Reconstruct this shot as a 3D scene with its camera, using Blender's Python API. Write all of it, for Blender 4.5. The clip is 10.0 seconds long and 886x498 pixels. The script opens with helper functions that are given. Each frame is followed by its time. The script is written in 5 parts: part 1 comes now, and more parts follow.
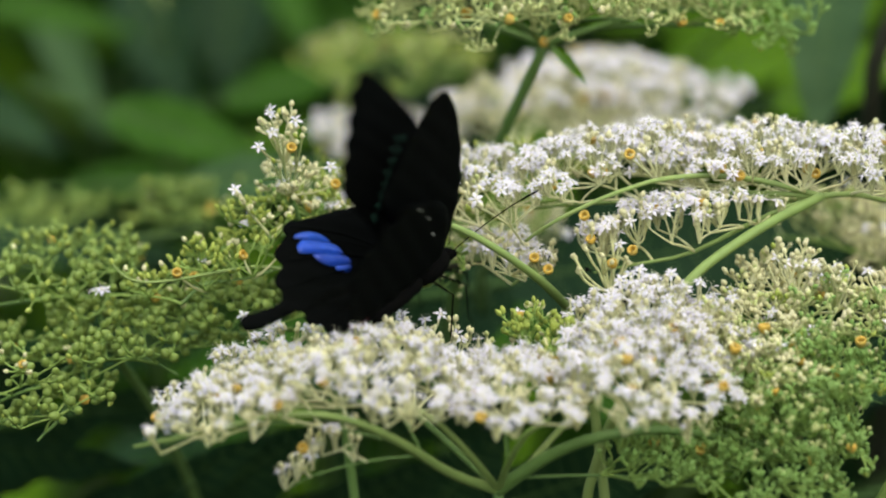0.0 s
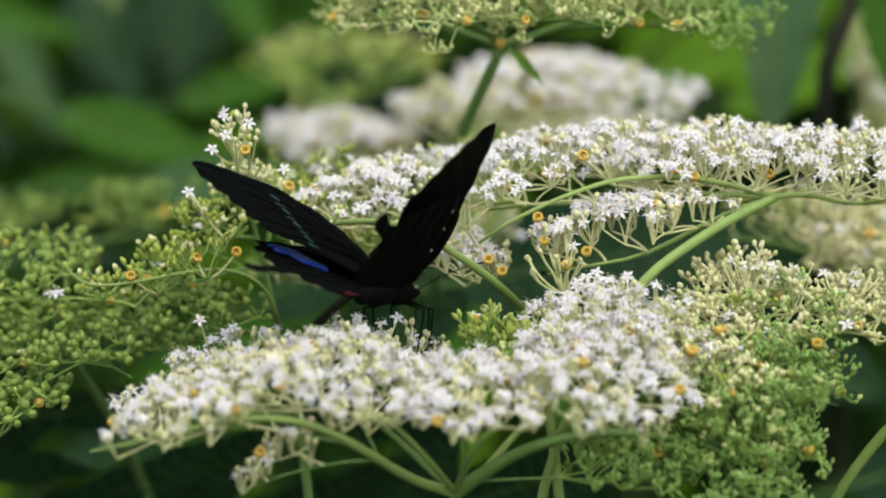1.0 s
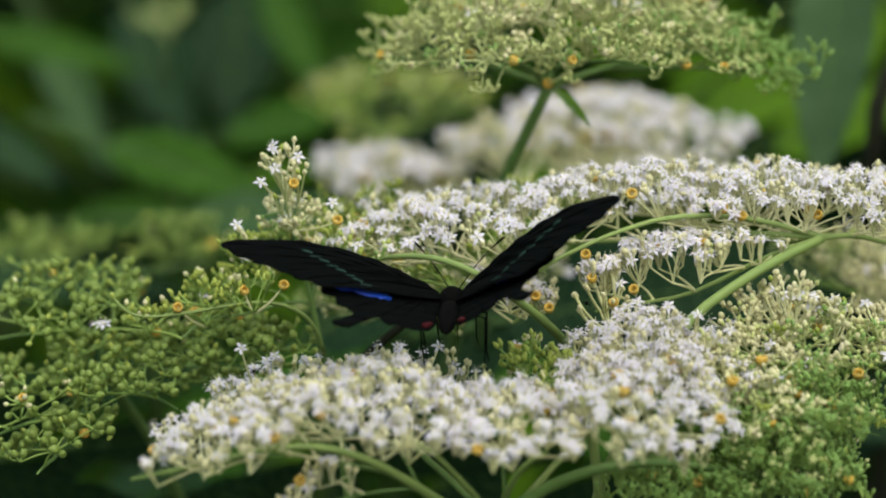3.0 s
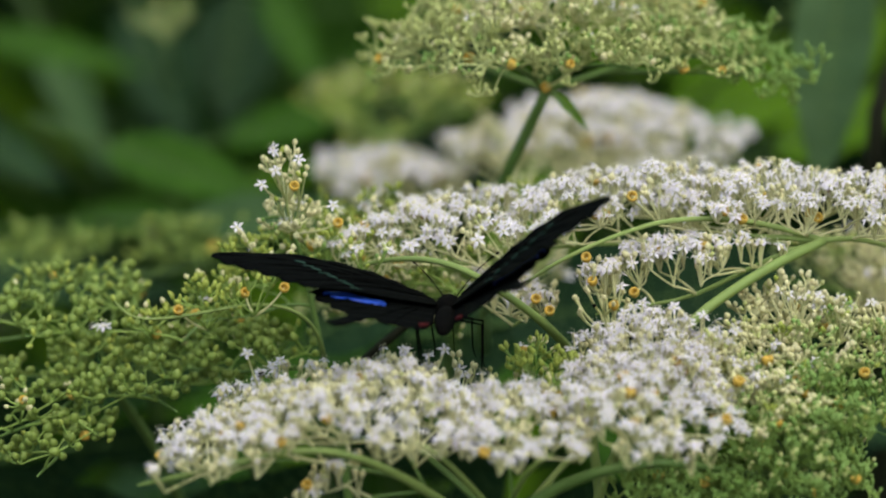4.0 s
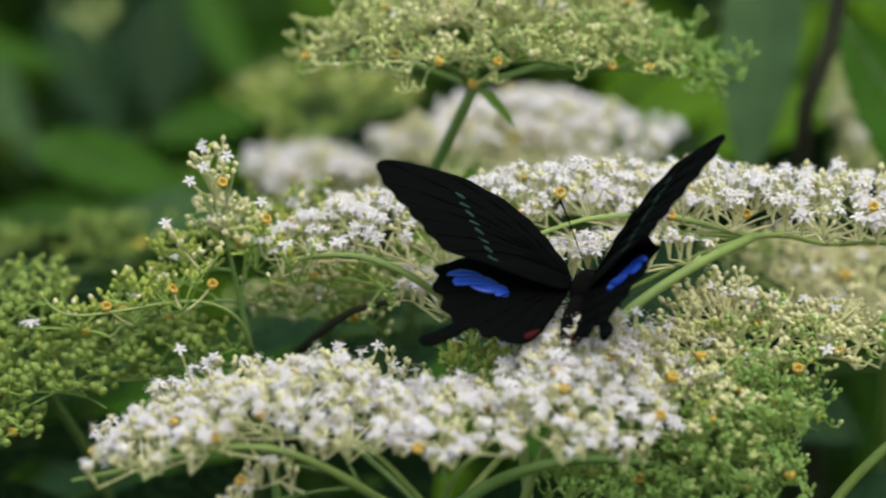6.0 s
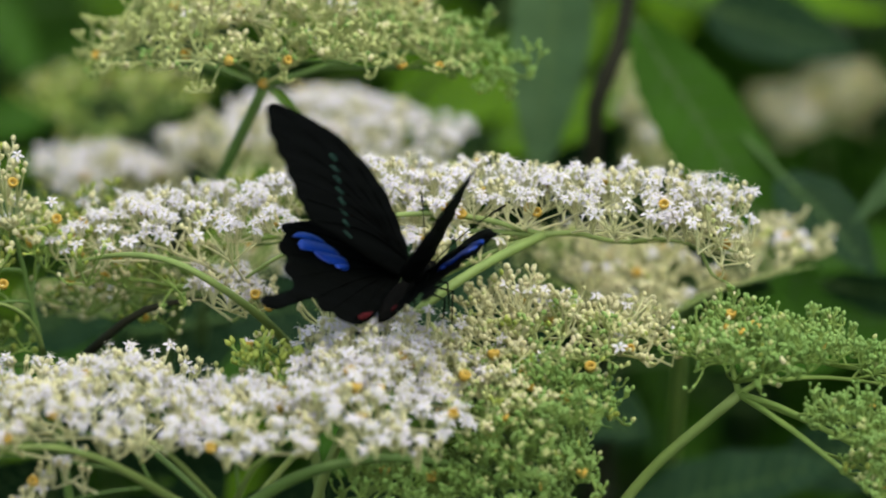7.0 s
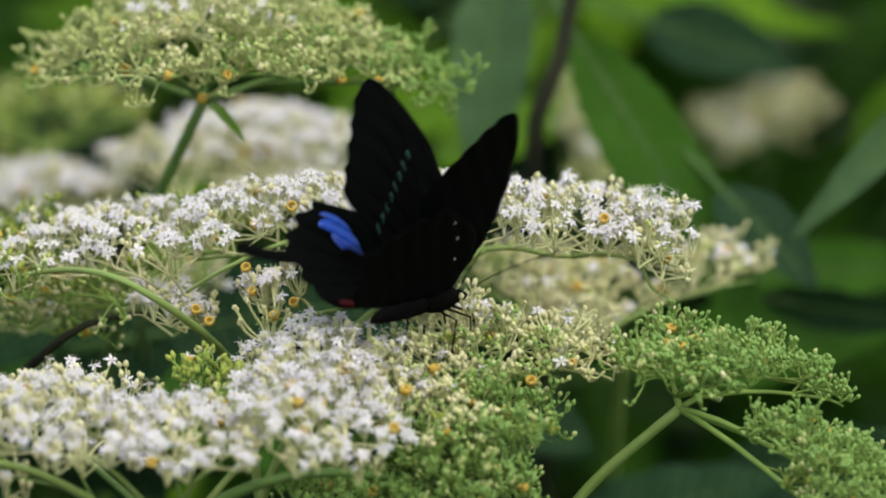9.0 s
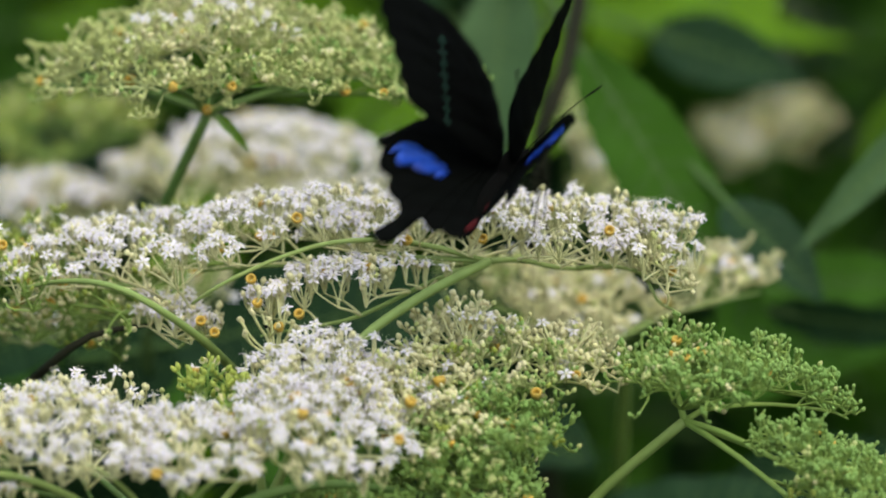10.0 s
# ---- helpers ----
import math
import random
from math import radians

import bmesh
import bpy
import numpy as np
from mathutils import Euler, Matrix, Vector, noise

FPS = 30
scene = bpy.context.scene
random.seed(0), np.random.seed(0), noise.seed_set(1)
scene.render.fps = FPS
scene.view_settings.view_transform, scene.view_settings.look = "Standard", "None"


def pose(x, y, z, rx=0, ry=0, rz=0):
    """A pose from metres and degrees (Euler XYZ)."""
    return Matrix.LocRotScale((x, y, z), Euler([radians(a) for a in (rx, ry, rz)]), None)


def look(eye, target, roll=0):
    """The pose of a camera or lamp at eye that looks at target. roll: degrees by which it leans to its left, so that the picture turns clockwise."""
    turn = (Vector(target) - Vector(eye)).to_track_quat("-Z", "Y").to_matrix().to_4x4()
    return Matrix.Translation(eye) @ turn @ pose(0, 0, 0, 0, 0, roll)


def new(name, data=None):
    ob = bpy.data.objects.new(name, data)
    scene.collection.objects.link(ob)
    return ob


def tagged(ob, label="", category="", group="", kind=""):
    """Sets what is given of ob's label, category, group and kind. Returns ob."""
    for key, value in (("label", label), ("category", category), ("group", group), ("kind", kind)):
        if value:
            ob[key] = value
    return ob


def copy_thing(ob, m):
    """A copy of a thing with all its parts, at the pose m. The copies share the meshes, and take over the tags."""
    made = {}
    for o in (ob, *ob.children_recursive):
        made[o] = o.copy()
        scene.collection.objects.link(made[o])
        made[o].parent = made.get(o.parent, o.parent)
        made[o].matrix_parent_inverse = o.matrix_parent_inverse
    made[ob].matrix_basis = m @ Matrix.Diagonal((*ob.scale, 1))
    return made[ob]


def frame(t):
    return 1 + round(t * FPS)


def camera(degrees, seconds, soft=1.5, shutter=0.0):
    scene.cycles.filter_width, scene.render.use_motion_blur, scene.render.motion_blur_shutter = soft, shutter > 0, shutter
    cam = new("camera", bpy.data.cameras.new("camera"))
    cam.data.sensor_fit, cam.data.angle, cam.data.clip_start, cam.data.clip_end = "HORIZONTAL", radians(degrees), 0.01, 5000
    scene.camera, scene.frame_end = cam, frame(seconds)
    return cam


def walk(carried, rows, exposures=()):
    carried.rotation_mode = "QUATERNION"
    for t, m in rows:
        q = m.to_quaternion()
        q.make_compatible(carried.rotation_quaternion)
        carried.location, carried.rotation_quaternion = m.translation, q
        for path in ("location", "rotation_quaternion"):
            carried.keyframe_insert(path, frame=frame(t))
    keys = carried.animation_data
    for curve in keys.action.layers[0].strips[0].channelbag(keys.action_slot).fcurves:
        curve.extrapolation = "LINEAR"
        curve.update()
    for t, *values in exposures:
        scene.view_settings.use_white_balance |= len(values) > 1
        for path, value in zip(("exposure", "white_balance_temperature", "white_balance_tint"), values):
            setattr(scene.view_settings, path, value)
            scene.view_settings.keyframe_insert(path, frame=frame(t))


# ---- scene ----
# The plan: places are given on the picture plane two metres from the lens (u to the right, v down, 0.15 mm a step) and
# by the distance behind that plane in metres.
SPAN = 6.72
DIST = 2.0
STEP = 784 / math.tan(radians(SPAN / 2))
EYE = Vector((0, -2.0, 1.42))
TILT = 8.0
AHEAD = Vector((0, math.cos(radians(TILT)), -math.sin(radians(TILT))))
RIGHT = Vector((1, 0, 0))
UPWARD = RIGHT.cross(AHEAD)
UNIT = DIST / STEP


def spot(u, v, d=0.0):
    return EYE + (DIST + d) * (AHEAD + RIGHT * ((u - 784) / STEP) + UPWARD * ((441 - v) / STEP))


# ---- camera ----
cam = camera(SPAN, 10.0, 2.0, 0.5)
cam.data.dof.use_dof = True
cam.data.dof.focus_distance = DIST + 0.015
cam.data.dof.aperture_fstop = 9.0

# seconds, shift to the right, shift down, roll in degrees
PAN = [
    (0.0, 0.0, 0.0, -0.51), (0.5, -33.5, -3.7, -0.28), (1.0, -81.7, 3.5, -0.66), (1.5, -63.9, -24.5, -0.3),
    (2.0, -29.1, 1.4, -0.2), (2.5, -5.7, 48.9, 0.05), (2.7, 2.8, 56.0, 0.06), (3.8, -3.4, 86.7, 0.1),
    (4.0, 3.0, 70.9, 0.12), (4.5, 17.7, 44.6, 0.15), (5.0, -24.2, 52.5, 0.12), (5.2, -45.9, 60.6, 0.12),
    (6.3, -230.1, 67.0, 0.34), (6.5, -336.9, 71.5, 0.42), (6.8, -452.9, 61.0, 0.3), (7.0, -494.2, 61.2, 0.2),
    (7.5, -523.4, 66.0, 0.04), (8.0, -551.3, 88.6, 0.05), (8.5, -587.4, 97.4, 0.02), (9.0, -599.9, 86.4, 0.2),
    (9.5, -618.1, 98.4, 0.15), (10.0, -591.0, 106.6, 0.3),
]


# seconds, stops
LIGHTER = [(0.0, 0.09), (1.0, 0.11), (2.0, -0.2), (2.5, -0.11), (4.0, -0.2), (4.5, -0.28), (5.0, -0.12), (6.5, -0.05), (9.0, -0.03), (9.5, 0.0), (10.0, 0.03)]


def aim(du, dv, roll):
    # shift of the picture -> turn of the camera about its own place
    c, s = math.cos(radians(roll)), math.sin(radians(roll))
    x, y = -(c * du + s * dv), -(-s * du + c * dv)
    return look(EYE, EYE + AHEAD + RIGHT * (x / STEP) + UPWARD * (-y / STEP), roll)


walk(cam, [(t, aim(a, b, r)) for t, a, b, r in PAN], exposures=[(t, 0.46 + e, 6600, -5.4) for t, e in LIGHTER])

# ---- light ----
world = bpy.data.worlds.new("sky")
scene.world = world
world.use_nodes = True
wn = world.node_tree.nodes
sky = wn.new("ShaderNodeTexSky")
sky.sky_type = "NISHITA"
sky.sun_disc = False
sky.sun_elevation = radians(57)
sky.sun_rotation = radians(164)
sky.dust_density = 4.0
sky.ozone_density = 0.6
wn["Background"].inputs["Strength"].default_value = 0.15
world.node_tree.links.new(sky.outputs["Color"], wn["Background"].inputs["Color"])
sun = new("sun", bpy.data.lights.new("sun", "SUN"))
sun.data.energy = 1.5
sun.data.angle = radians(135)
sun.data.color = (1.0, 0.96, 0.9)
sun.matrix_world = look((0, 0, 5), (-0.2, 0.62, 4.0))


# ---- materials ----
def material(name, colour, rough=0.6, vary=0.25, scale=400.0, bump=0.0, through_light=0.0, second=None, random_part=0.12,
             metal=0.0, gloss=0.3, fine=None):
    """A surface with two scales of variation, some light passing through it where it is thin."""
    m = bpy.data.materials.new(name)
    m.use_nodes = True
    nt = m.node_tree
    n, link = nt.nodes, nt.links.new
    p = n["Principled BSDF"]
    p.inputs["Roughness"].default_value = rough
    p.inputs["Metallic"].default_value = metal
    p.inputs["Specular IOR Level"].default_value = gloss
    co = n.new("ShaderNodeTexCoord")
    big, small = n.new("ShaderNodeTexNoise"), n.new("ShaderNodeTexNoise")
    big.inputs["Scale"].default_value = scale * 0.18
    small.inputs["Scale"].default_value = fine or scale * 1.6
    big.inputs["Detail"].default_value, small.inputs["Detail"].default_value = 2.0, 3.0
    info = n.new("ShaderNodeObjectInfo")
    isl = n.new("ShaderNodeNewGeometry")
    for t in (big, small):
        link(co.outputs["Object"], t.inputs["Vector"])
    mix = n.new("ShaderNodeMix")
    mix.data_type = "RGBA"
    mix.inputs["A"].default_value = (*colour, 1)
    mix.inputs["B"].default_value = (*(second or [c * 0.55 for c in colour]), 1)
    ramp = n.new("ShaderNodeMapRange")
    ramp.inputs["From Min"].default_value, ramp.inputs["From Max"].default_value = 0.35, 0.7
    link(big.outputs["Fac"], ramp.inputs["Value"])
    link(ramp.outputs["Result"], mix.inputs["Factor"])
    hsv = n.new("ShaderNodeHueSaturation")
    link(mix.outputs["Result"], hsv.inputs["Color"])
    # value: 1 + vary*(small-0.5) + random_part*(object random + island random - 1)
    a = n.new("ShaderNodeMath")
    a.operation = "MULTIPLY_ADD"
    link(small.outputs["Fac"], a.inputs[0])
    a.inputs[1].default_value, a.inputs[2].default_value = vary * 2, 1 - vary - random_part
    b = n.new("ShaderNodeMath")
    b.operation = "MULTIPLY_ADD"
    link(info.outputs["Random"], b.inputs[0])
    b.inputs[1].default_value = random_part
    link(a.outputs[0], b.inputs[2])
    c = n.new("ShaderNodeMath")
    c.operation = "MULTIPLY_ADD"
    link(isl.outputs["Random Per Island"], c.inputs[0])
    c.inputs[1].default_value = random_part
    link(b.outputs[0], c.inputs[2])
    link(c.outputs[0], hsv.inputs["Value"])
    link(hsv.outputs["Color"], p.inputs["Base Color"])
    if bump:
        bm = n.new("ShaderNodeBump")
        bm.inputs["Strength"].default_value = bump
        bm.inputs["Distance"].default_value = 0.0004
        link(small.outputs["Fac"], bm.inputs["Height"])
        link(bm.outputs["Normal"], p.inputs["Normal"])
    if through_light:
        tr = n.new("ShaderNodeBsdfTranslucent")
        link(hsv.outputs["Color"], tr.inputs["Color"])
        sh = n.new("ShaderNodeMixShader")
        sh.inputs["Fac"].default_value = through_light
        link(p.outputs["BSDF"], sh.inputs[1])
        link(tr.outputs["BSDF"], sh.inputs[2])
        link(sh.outputs["Shader"], n["Material Output"].inputs["Surface"])
    return m


PETAL = material("white_petal", (0.79, 0.735, 0.86), 0.55, 0.06, 500, 0, 0.33, (0.73, 0.685, 0.79), 0.09)
HEART = material("pale_flower_heart", (0.80, 0.77, 0.58), 0.6, 0.12, 500, 0, 0.3, (0.72, 0.68, 0.44))
CREAM = material("cream_bud", (0.80, 0.735, 0.50), 0.5, 0.15, 300, 0, 0.3, (0.69, 0.66, 0.36), 0.14)
IVORY = material("greenish_ivory_bud", (0.62, 0.63, 0.30), 0.55, 0.15, 300, 0, 0.25, (0.48, 0.53, 0.19), 0.16)
LIME = material("yellow_green_bud", (0.43, 0.48, 0.10), 0.5, 0.2, 300, 0, 0.15, (0.29, 0.36, 0.08), 0.15)
GREEN = material("green_bud", (0.285, 0.42, 0.125), 0.55, 0.2, 260, 0, 0.2, (0.215, 0.35, 0.09), 0.13)
FRUIT = material("green_berry", (0.235, 0.30, 0.07), 0.4, 0.2, 240, 0.05, 0.15, (0.16, 0.235, 0.05), 0.2)
ORANGE = material("orange_nectar_cup", (0.60, 0.37, 0.06), 0.5, 0.25, 500, 0.1, 0.08, (0.45, 0.34, 0.09), 0.12)
STALK = material("pale_green_stalk", (0.26, 0.33, 0.11), 0.55, 0.15, 120, 0.1, 0.05, (0.18, 0.26, 0.07), 0.05)
PEDICEL = material("cream_stalk", (0.80, 0.775, 0.51), 0.55, 0.12, 120, 0, 0.42, (0.70, 0.70, 0.38), 0.08)
PEDGREEN = material("green_stalk", (0.29, 0.40, 0.10), 0.55, 0.15, 120, 0, 0.14, (0.22, 0.33, 0.08), 0.1)
PEDLIME = material("pale_lime_stalk", (0.52, 0.56, 0.26), 0.55, 0.15, 120, 0, 0.25, (0.42, 0.48, 0.18), 0.1)
RAYGREEN = material("mid_green_stalk", (0.13, 0.21, 0.06), 0.5, 0.2, 90, 0.1, 0.0, (0.09, 0.16, 0.04), 0.05)
STEM = material("dark_green_stem", (0.10, 0.16, 0.05), 0.5, 0.2, 90, 0.2, 0.0, (0.07, 0.11, 0.03), 0.05)
BARK = material("dark_bark", (0.02, 0.02, 0.01), 0.85, 0.3, 200, 0.4, 0.0, (0.012, 0.013, 0.006), 0.0)
LEAF = material("leaf_green", (0.045, 0.118, 0.010), 0.68, 0.25, 25, 0.15, 0.28, (0.028, 0.076, 0.007), 0.25, 0, 0.1)
LEAFLIGHT = material("leaf_young_green", (0.125, 0.235, 0.012), 0.68, 0.2, 25, 0.15, 0.34, (0.088, 0.195, 0.013), 0.25, 0, 0.1)
LEAFPALE = material("leaf_pale_green", (0.055, 0.11, 0.045), 0.6, 0.2, 25, 0.15, 0.25, (0.055, 0.10, 0.035), 0.2, 0, 0.15)
# teal leaves, and leaves whose deep shade is put into the colour
LEAFDARK = material("leaf_blue_green_shaded", (0.016, 0.042, 0.018), 0.6, 0.2, 25, 0.15, 0.12, (0.010, 0.028, 0.011), 0.2, 0, 0.1)
RIB = material("leaf_rib", (0.075, 0.14, 0.035), 0.5, 0.15, 90, 0, 0.1)
SOIL = material("dark_soil", (0.045, 0.04, 0.025), 0.95, 0.3, 12, 0.6, 0.0, (0.03, 0.045, 0.018), 0.0)
WING = material("black_wing_scales", (0.0015, 0.0018, 0.0018), 0.8, 0.5, 900, 0.2, 0.0, (0.0014, 0.0018, 0.0016), 0.0, 0, 0.03)
BLUE = material("blue_wing_scales", (0.008, 0.036, 0.34), 0.4, 0.35, 500, 0.3, 0.0, (0.011, 0.07, 0.48), 0.15, 0.0, 0.5)
TEAL = material("green_wing_scales", (0.012, 0.045, 0.032), 0.6, 0.4, 900, 0.2, 0.0, (0.008, 0.03, 0.022), 0.1)
RED = material("red_wing_scales", (0.022, 0.0015, 0.003), 0.7, 0.3, 700, 0.2, 0.0, (0.06, 0.003, 0.005), 0.1, 0, 0.1)
PALE = material("pale_wing_fringe", (0.5, 0.5, 0.48), 0.6, 0.2, 700)
FUR = material("black_fur", (0.0015, 0.0015, 0.0015), 0.9, 0.5, 1500, 0.8, 0.0, (0.003, 0.0027, 0.0025), 0.0, 0, 0.05)


# ---- mesh helpers ----
def mesh_part(name, verts, faces, mats, parent=None, label="", index=None, smooth=True, at=None):
    me = bpy.data.meshes.new(name)
    me.from_pydata([tuple(v) for v in verts], [], faces)
    for m in mats if isinstance(mats, (list, tuple)) else [mats]:
        me.materials.append(m)
    if index is not None:
        me.polygons.foreach_set("material_index", index)
    if smooth:
        me.polygons.foreach_set("use_smooth", [True] * len(me.polygons))
    me.update()
    ob = new(name, me)
    if parent:
        ob.parent = parent
    if at is not None:
        ob.matrix_basis = at
    if label:
        tagged(ob, label)
    return ob


def share(name, me, parent, m):
    ob = new(name, me)
    ob.parent = parent
    ob.matrix_basis = m
    return ob


def part(name, bm, mat, parent=None, label="", smooth=True):
    me = bpy.data.meshes.new(name)
    bm.to_mesh(me)
    bm.free()
    for m in mat if isinstance(mat, (list, tuple)) else [mat]:
        me.materials.append(m)
    if smooth:
        me.polygons.foreach_set("use_smooth", [True] * len(me.polygons))
    ob = new(name, me)
    if parent:
        ob.parent = parent
    if label:
        tagged(ob, label)
    return ob


class Heap:
    """Many small pieces gathered into one mesh."""

    def __init__(self):
        self.v, self.f, self.i = [], [], []

    def add(self, verts, faces, mi=0):
        o = len(self.v)
        self.v.extend(verts)
        self.f.extend([tuple(o + k for k in f) for f in faces])
        self.i.extend([mi] * len(faces) if isinstance(mi, int) else mi)

    def tube(self, pts, radii, sides=4, mi=0, cap=False):
        o = len(self.v)
        pts = [Vector(p) for p in pts]
        side = None
        for k, p in enumerate(pts):
            way = (pts[min(k + 1, len(pts) - 1)] - pts[max(k - 1, 0)]).normalized()
            if side is None:
                side = way.orthogonal().normalized()
            side = (side - way * side.dot(way)).normalized()
            other = way.cross(side)
            for s in range(sides):
                a = 2 * math.pi * s / sides
                self.v.append(tuple(p + (side * math.cos(a) + other * math.sin(a)) * radii[k]))
        for k in range(len(pts) - 1):
            for s in range(sides):
                a, b = o + k * sides + s, o + k * sides + (s + 1) % sides
                self.f.append((a, b, b + sides, a + sides))
                self.i.append(mi)
        if cap:
            self.f.append(tuple(o + s for s in reversed(range(sides))))
            self.f.append(tuple(o + (len(pts) - 1) * sides + s for s in range(sides)))
            self.i.extend([mi, mi])

    def make(self, name, mats, parent=None, label="", smooth=True, at=None):
        return mesh_part(name, self.v, self.f, mats, parent, label, self.i, smooth, at)


def bow(a, b, sag, n=6):
    """Points on an arc from a to b, bent by the vector sag in the middle."""
    a, b, sag = Vector(a), Vector(b), Vector(sag)
    return [a.lerp(b, k / n) + sag * (4 * (k / n) * (1 - k / n)) for k in range(n + 1)]


# ---- templates of small pieces ----
def flower_shape(seed, size=0.0021):
    rng = random.Random(seed)
    h = Heap()
    turn = rng.random() * 6.28
    for k in range(5):
        a = turn + k * 2 * math.pi / 5 + rng.uniform(-0.1, 0.1)
        ln = size * rng.uniform(0.9, 1.1)
        droop = rng.uniform(-0.2, 0.4)
        c, s = math.cos(a), math.sin(a)

        def at(r, w, z):
            return (c * r - s * w, s * r + c * w, z)
        h.add([at(0.08 * ln, 0, 0), at(0.44 * ln, 0.24 * ln, 0.09 * ln), at(0.50 * ln, 0, 0.03 * ln), at(0.44 * ln, -0.24 * ln, 0.09 * ln),
               at(0.78 * ln, 0.14 * ln, 0.03 * ln - 0.5 * droop * ln), at(0.78 * ln, -0.14 * ln, 0.03 * ln - 0.5 * droop * ln), at(1.02 * ln, 0.02 * ln, -droop * ln)],
              [(0, 2, 1), (0, 3, 2), (1, 2, 4), (2, 3, 5), (2, 5, 4), (4, 5, 6)], 0)
        b = a + math.pi / 5
        c, s = math.cos(b), math.sin(b)
        h.add([at(0.1 * ln, 0.03 * ln, 0), at(0.1 * ln, -0.03 * ln, 0), at(0.55 * ln, 0, 0.55 * ln)], [(0, 1, 2)], 0)
        h.add([at(0.50 * ln, 0.07 * ln, 0.52 * ln), at(0.50 * ln, -0.07 * ln, 0.52 * ln), at(0.66 * ln, 0, 0.56 * ln), at(0.54 * ln, 0, 0.66 * ln)],
              [(0, 1, 3), (1, 2, 3), (2, 0, 3)], 1)
    r = 0.22 * size
    ring = [(r * math.cos(k * 1.2566), r * math.sin(k * 1.2566), -0.1 * size) for k in range(5)]
    h.add(ring + [(0, 0, 0.35 * size), (0, 0, -0.5 * size)], [(k, (k + 1) % 5, 5) for k in range(5)] + [((k + 1) % 5, k, 6) for k in range(5)], 1)
    return h


def ball_shape(size, long=1.0, rings=4, sides=6):
    h = Heap()
    v = [(0, 0, -size * long)]
    for k in range(1, rings):
        a = math.pi * k / rings
        v += [(size * math.sin(a) * math.cos(2 * math.pi * s / sides), size * math.sin(a) * math.sin(2 * math.pi * s / sides), -size * long * math.cos(a))
              for s in range(sides)]
    v.append((0, 0, size * long))
    f = [(0, 1 + (s + 1) % sides, 1 + s) for s in range(sides)]
    for k in range(rings - 2):
        for s in range(sides):
            a, b = 1 + k * sides + s, 1 + k * sides + (s + 1) % sides
            f.append((a, b, b + sides, a + sides))
    o = 1 + (rings - 2) * sides
    f += [(o + s, o + (s + 1) % sides, len(v) - 1) for s in range(sides)]
    h.add(v, f)
    return h


def bud_shape(size, long, rings=5, sides=6):
    """A plump bud that narrows to a blunt tip."""
    h = ball_shape(size, long, rings, sides)
    top = size * long
    h.v = [(x * (1 - 0.38 * max(0.0, z / top)), y * (1 - 0.38 * max(0.0, z / top)), z * (1.12 if z > 0 else 0.95)) for x, y, z in h.v]
    return h


def cup_shape(size):
    """A goblet-shaped nectar cup, open at the top."""
    h = Heap()
    prof = [(0.25, -1.0), (0.8, -0.5), (1.0, 0.2), (0.95, 0.6), (0.66, 0.62), (0.58, 0.0), (0.45, -0.55), (0.0, -0.65)]
    sides = 8
    v = [(size * r * math.cos(2 * math.pi * s / sides), size * r * math.sin(2 * math.pi * s / sides), size * z) for r, z in prof for s in range(sides)]
    f = [(k * sides + s, k * sides + (s + 1) % sides, (k + 1) * sides + (s + 1) % sides, (k + 1) * sides + s) for k in range(len(prof) - 1) for s in range(sides)]
    h.add(v, f)
    return h


def heap_mesh(name, h, mats):
    me = bpy.data.meshes.new(name)
    me.from_pydata([tuple(v) for v in h.v], [], h.f)
    for m in mats:
        me.materials.append(m)
    me.polygons.foreach_set("material_index", h.i)
    me.polygons.foreach_set("use_smooth", [True] * len(me.polygons))
    return me


FLOWERS = [flower_shape(k) for k in range(5)]
FLOWER_MESH = [heap_mesh("flower", h, [PETAL, HEART]) for h in FLOWERS]
SHAPES = {"cream": bud_shape(0.00078, 1.15), "lime": bud_shape(0.0007, 1.5), "green": bud_shape(0.00062, 1.1), "fruit": bud_shape(0.00126, 1.12),
          "ivory": bud_shape(0.00062, 1.1)}
SKIN = {"ivory": IVORY, "cream": CREAM, "lime": LIME, "green": GREEN, "fruit": FRUIT}
FRUIT_MESH = heap_mesh("berry", bud_shape(0.00126, 1.12, 6, 8), [FRUIT])
BUD_MESH = {k: heap_mesh("bud", SHAPES[k], [SKIN[k]]) for k in ("cream", "lime", "green", "ivory")}
CUP_MESH = heap_mesh("nectar_cup", cup_shape(0.0015), [ORANGE])

